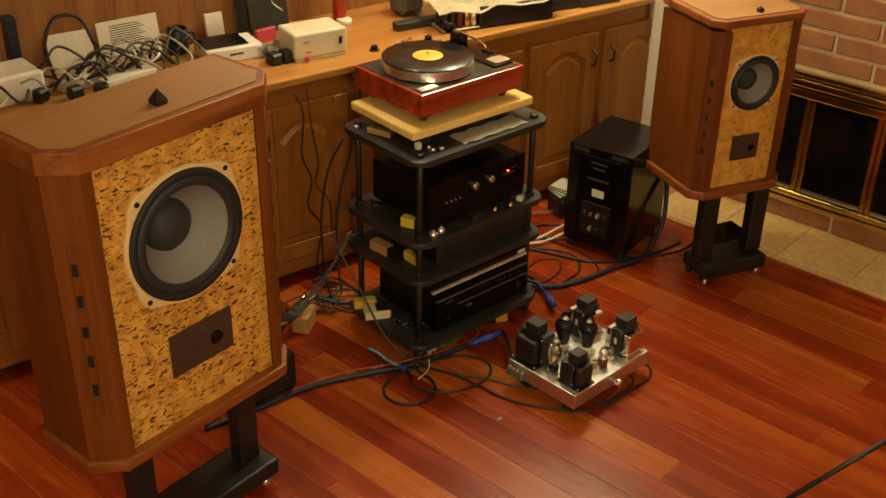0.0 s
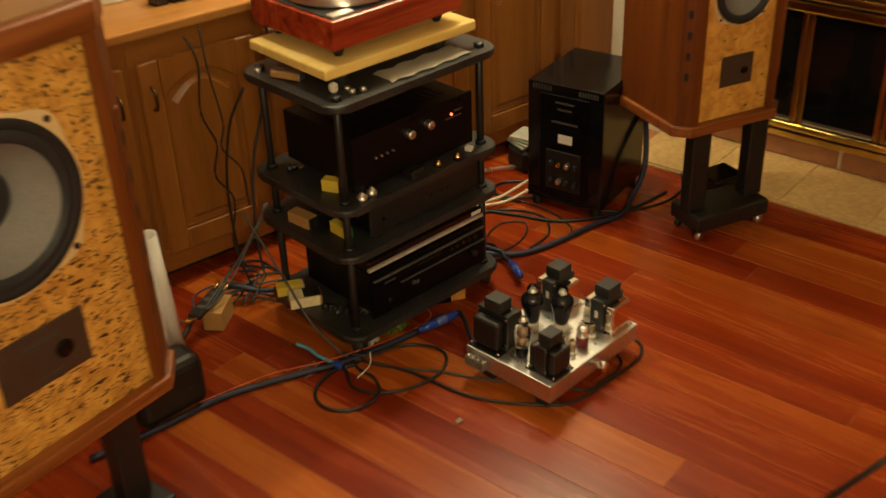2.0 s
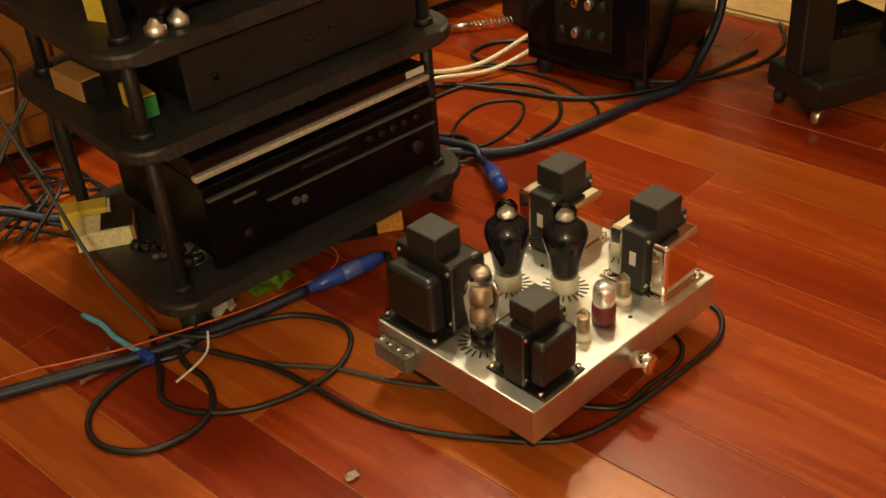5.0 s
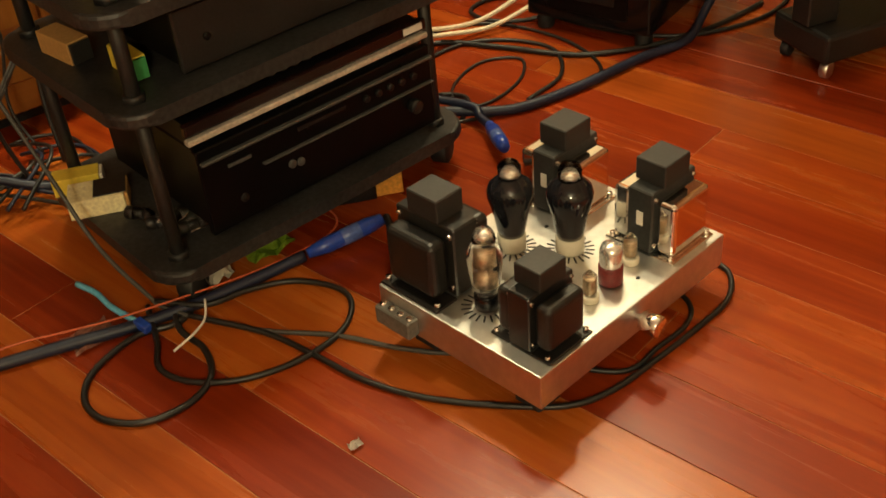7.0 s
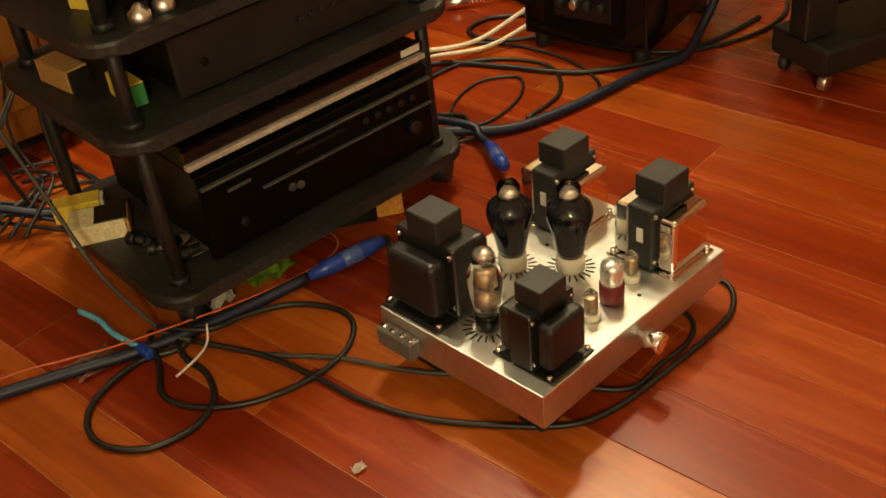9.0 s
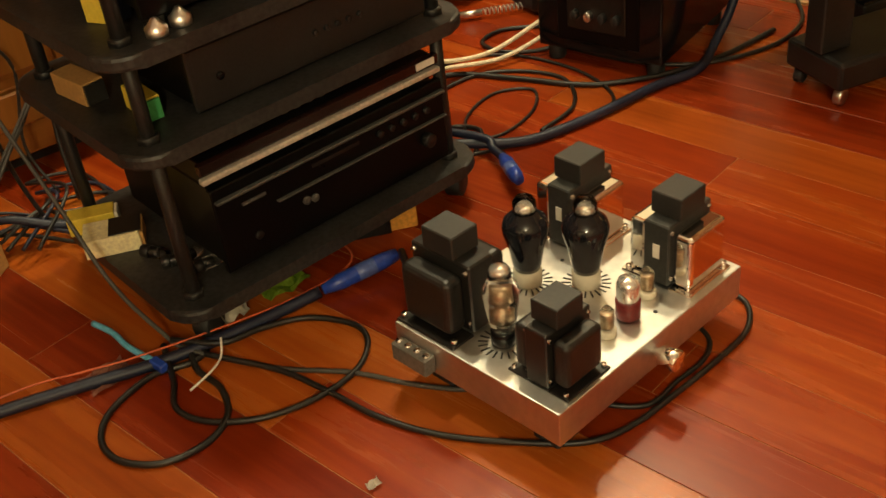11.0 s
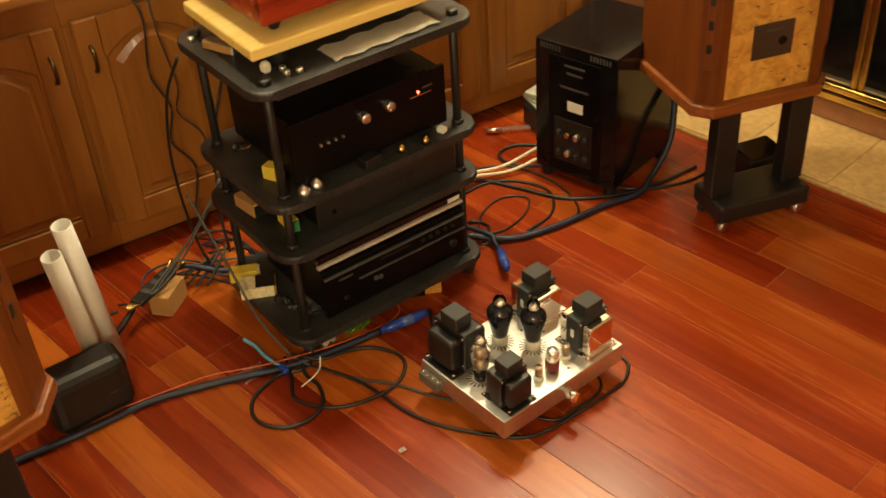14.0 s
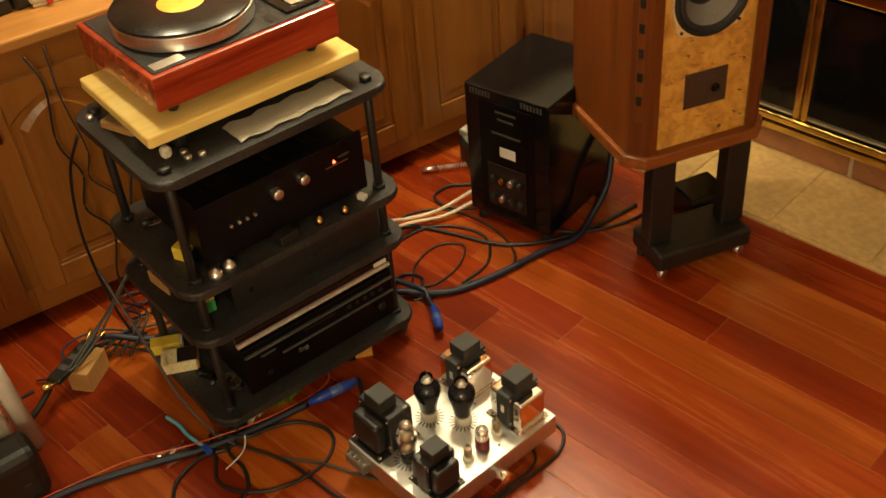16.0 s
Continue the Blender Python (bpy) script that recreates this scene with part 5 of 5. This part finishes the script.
# hi-fi chassis with a white cloth over it
t = thing("open_chassis", on_counter(0.93, 0.775, -10), "black amplifier chassis with a row of capacitors along one end", "chassis")
part("body", box(B(), -0.06, 0.27, -0.15, 0.16, 0.006, 0.088, 0.003), BLACK, t)
part("tray", box(B(), -0.22, -0.0605, -0.15, 0.16, 0.006, 0.014, 0.002), ALU, t)
for i in range(5):
    for j in range(2):
        part("capacitor", drum(0.014, 0.0142, 0.070, pose(-0.20 + 0.031 * i, -0.125 + 0.05 * j, 0), 14), (NAVY, BLACK, MAROON, BRASS, ALU)[i], t)
for x in (-0.2, 0.25):
    for y in (-0.13, 0.14):
        part("foot", drum(0.014, 0, 0.006, pose(x, y, 0), 12), RUBBER, t)
cl = B()
g = [[cl.verts.new((-0.24 + 0.55 * i / 22, -0.158 + 0.34 * j / 14, 0.098 + 0.016 * noise.noise(Vector((i * 0.35, j * 0.4, 2))) + 0.02 * (j > 6) - (0.018 if j == 0 else 0) + 0.008 * math.sin(i * 0.7))) for j in range(15)] for i in range(23)]
for i in range(22):
    for j in range(14):
        cl.faces.new([g[i][j], g[i + 1][j], g[i + 1][j + 1], g[i][j + 1]]).smooth = True
bmesh.ops.solidify(cl, geom=cl.faces[:], thickness=0.004)
cloth = single("cream_cloth", cl, plain("cream_cloth", (0.70, 0.62, 0.45), 0.8), "cream cloth cover laid over the chassis", "cloth")
cloth.matrix_world = on_counter(0.93, 0.775, -10)
for x, y, w, d, h, m, lab in ((1.30, 0.70, 0.14, 0.12, 0.05, BLACK, "flat black equipment box on the counter"), (1.47, 0.68, 0.20, 0.14, 0.035, LAMINATE, "flat grey equipment box on the counter"), (1.66, 0.72, 0.12, 0.12, 0.04, GLOSS, "flat black equipment box on the counter")):
    block("equipment_box", on_counter(x, y, -6), (w, d, h), m, lab, "equipment box", "boxes on the counter")
block("carton_box", on_counter(1.38, 0.95, 2), (0.22, 0.16, 0.11), plain("cream_carton", (0.55, 0.45, 0.28), 0.7), "cream carton with a blue mark on the counter", "carton")
block("white_carton", on_counter(1.62, 0.92, -3), (0.20, 0.16, 0.11), PAPER, "white carton on the counter", "carton")
block("clear_cover", on_counter(0.72, 0.96, 5), (0.14, 0.10, 0.12), plain("smoked_cover", (0.10, 0.085, 0.07), 0.15), "smoked plastic cover on the counter", "cover", bevel=0.03)
block("grey_power_strip", on_counter(0.66, 0.80, -4), (0.20, 0.045, 0.03), LAMINATE, "grey metal power strip on the counter", "power strip")
for x, y in ((0.37, 0.66), (0.60, 0.64)):
    t = thing("control_knob", on_counter(x, y), "small black knob lying on the counter", "knob", "loose knobs")
    part("cap", drum(0.013, 0.004, 0.018, None, 16), GLOSS, t)
    part("skirt", drum(0.019, 0.0, 0.0038, None, 16), BLACK, t)
for x, y, rz in ((0.52, 0.68, 10), (0.56, 0.70, 40), (0.48, 0.66, -20), (0.63, 0.615, 5)):
    block("small_part", on_counter(x, y, rz), (0.03, 0.012, 0.008), CARD, "small brown electronic part on the counter", "component", "loose parts on the counter", 0.002)
for k in range(9):
    x0 = -0.72 + 0.05 * k
    single("cable", sweep(B(), spline([(x0, 0.98, CT + 0.005), (x0 + 0.03, 0.92, CT + 0.03 + 0.01 * (k % 3)), (x0 + 0.10, 0.97, CT + 0.07 + 0.015 * (k % 4)), (x0 + 0.17, 0.90, CT + 0.04), (x0 + 0.14, 0.84, CT + 0.006)], 8), 0.0042, 8), (PALE_CABLE, GREY, BLACK)[k % 3], "loose coiled cable heaped on the counter", "cable", "heap of cables on the counter").matrix_world = BACK
single("cable", sweep(B(), spline([(-0.70, 1.0, CT + 0.01), (-0.71, 1.02, CT + 0.12), (-0.66, 1.04, CT + 0.20), (-0.58, 1.03, CT + 0.19), (-0.55, 1.0, CT + 0.10)], 8), 0.006, 8), BLACK, "thick black cable arched over the heap", "cable", "heap of cables on the counter").matrix_world = BACK
block("white_strip", on_counter(-0.50, 0.86, 12), (0.20, 0.06, 0.03), WHITE, "white plastic power strip under the cables", "power strip")
block("white_strip", on_counter(-0.66, 0.90, 20), (0.12, 0.06, 0.03), WHITE, "white plastic power strip under the cables", "power strip")
block("white_device", on_counter(-0.86, 0.93, 5), (0.16, 0.16, 0.10), WHITE, "white device at the end of the counter clutter", "device", bevel=0.01)
block("blue_binder", on_counter(-0.80, 1.08, 0), (0.035, 0.06, 0.22), NAVY, "dark blue binder standing on the counter", "binder")

for k in range(10):
    x0 = -0.95 + 0.07 * k
    a = 0.8 * k
    single("cable", sweep(B(), spline([(x0 + 0.05 * math.cos(a + j), 0.86 + 0.06 * math.sin(a + j) + 0.012 * k, CT + 0.012 + 0.018 * (j % 4) + 0.01 * (k % 3)) for j in range(9)], 6), 0.004 + 0.001 * (k % 2), 8), (WHITE, BLACK, PALE_CABLE, BLACK)[k % 4], "loose coiled cable heaped on the counter", "cable", "heap of cables on the counter").matrix_world = BACK
for x, y, rz in ((-0.70, 0.80, 10), (-0.62, 0.78, -20), (-0.80, 0.84, 30)):
    block("mains_plug", on_counter(x, y, rz), (0.05, 0.04, 0.045), BLACK, "chunky black mains plug among the cables", "plug", "mains plugs", 0.008)

for k, (x, z) in enumerate(((-0.62, 0.10), (-0.56, 0.13), (-0.50, 0.09), (-0.44, 0.12), (-0.70, 0.15), (-0.74, 0.08))):
    cable([(x - 0.13, 0.88 + 0.02 * k, CT + 0.010), (x - 0.07, 0.86, CT + z * 0.8), (x, 0.84 + 0.015 * k, CT + z), (x + 0.08, 0.86, CT + z * 0.6), (x + 0.13, 0.90 - 0.02 * k, CT + 0.010)], 0.0045, (GREY, BLACK, PALE_CABLE)[k % 3], "tangled leads heaped on the counter").matrix_world = BACK

# ---- bricks, hearth tiles and floor planks ----


def shared(name, size, material, bevel=0.003):
    return mesh_of(box(B(), 0, size[0], 0, size[1], 0, size[2], bevel), name, material)


def piece(name, mesh, parent, m):
    ob = new(name, mesh)
    ob.parent = parent
    ob.matrix_world = m
    return ob


BRX, BH, BL = 0.012, 0.081, 0.335
full = shared("brick", (BRX, BL - 0.013, BH - 0.012), BRICK, 0.004)
for row in range(12):
    z = 0.690 + row * BH
    for k in range(9):
        y = -0.152 - (k + (row % 2) * 0.5) * BL
        piece("brick", full, wall_east, TURN @ pose(EAST - 0.008 + random.uniform(-0.001, 0.001), y, z))
for k in range(9):
    piece("brick", full, wall_east, TURN @ pose(EAST - 0.009, -0.115 - k * BL, 0.016))
for row in range(8):
    for k in range(4):
        piece("brick", full, wall_east, TURN @ pose(EAST - 0.008, FB_Y0 - 0.42 - k * BL - (row % 2) * BL / 2, 0.066 + row * BH))
ht = shared("hearth_tile", (0.332, 0.300, 0.006), TILE, 0.002)
for k in range(9):
    piece("hearth_tile", ht, hearth, TURN @ pose(1.544, -0.085 - k * 0.3012, 0.0095))

PW, GAP = 0.1165, 0.0014
random.seed(4)
near, far = [], []
x = 0.093 - 34 * PW
row = 0
while x < 1.54:
    w = min(PW, 1.54 - x)
    # the turned boards end inside the square room
    tilt = math.radians(7)
    low = max(-0.35 + (SOUTH + 0.35 - math.sin(tilt) * (e - 1.54)) / math.cos(tilt) for e in (x, x + w))
    high = min(-0.35 + (NORTH - 0.06 + 0.35 - math.sin(tilt) * (e - 1.54)) / math.cos(tilt) for e in (x, x + w))
    high = min(high, -0.35 + (math.cos(tilt) * (x - 1.54) - (WEST - 1.54)) / math.sin(tilt))
    y = SOUTH - 0.5 - random.uniform(0, 1.0)
    while y < high:
        ln = random.choice((0.9, 1.2, 1.5, 1.9))
        a, b = max(y, low), min(y + ln, high)
        if b - a > 0.05:
            (near if (x > -1.3 and b > -2.4) else far).append((x, a, w, b - a))
        y += ln
    x += PW
    row += 1
cache = {}
for x, y, w, ln in near:
    golden = (0.08 < x < 0.11 and y < -0.75 < y + ln) or (0.90 < x < 0.93 and y < -0.2 < y + ln) or (1.14 < x < 1.28 and y < -0.7 < y + ln) or (x > -0.5 and random.random() < 0.20)
    key = (round(w, 3), round(ln, 2), golden)
    if key not in cache:
        cache[key] = shared("plank", (w - GAP, ln - GAP, 0.012), PLANK_GOLD if golden else PLANK, 0.0007)
    floor_ob = bpy.data.objects["floor"]
    piece("plank", cache[key], floor_ob, TURN @ pose(x, y, -0.012))
bm = B()
for x, y, w, ln in far:
    box(bm, x, x + w - GAP, y, y + ln - GAP, -0.012, 0.0)
bmesh.ops.transform(bm, matrix=TURN, verts=bm.verts)
rest = part("far_planks", bm, PLANK, bpy.data.objects["floor"])
tagged(rest, kind="stuff")
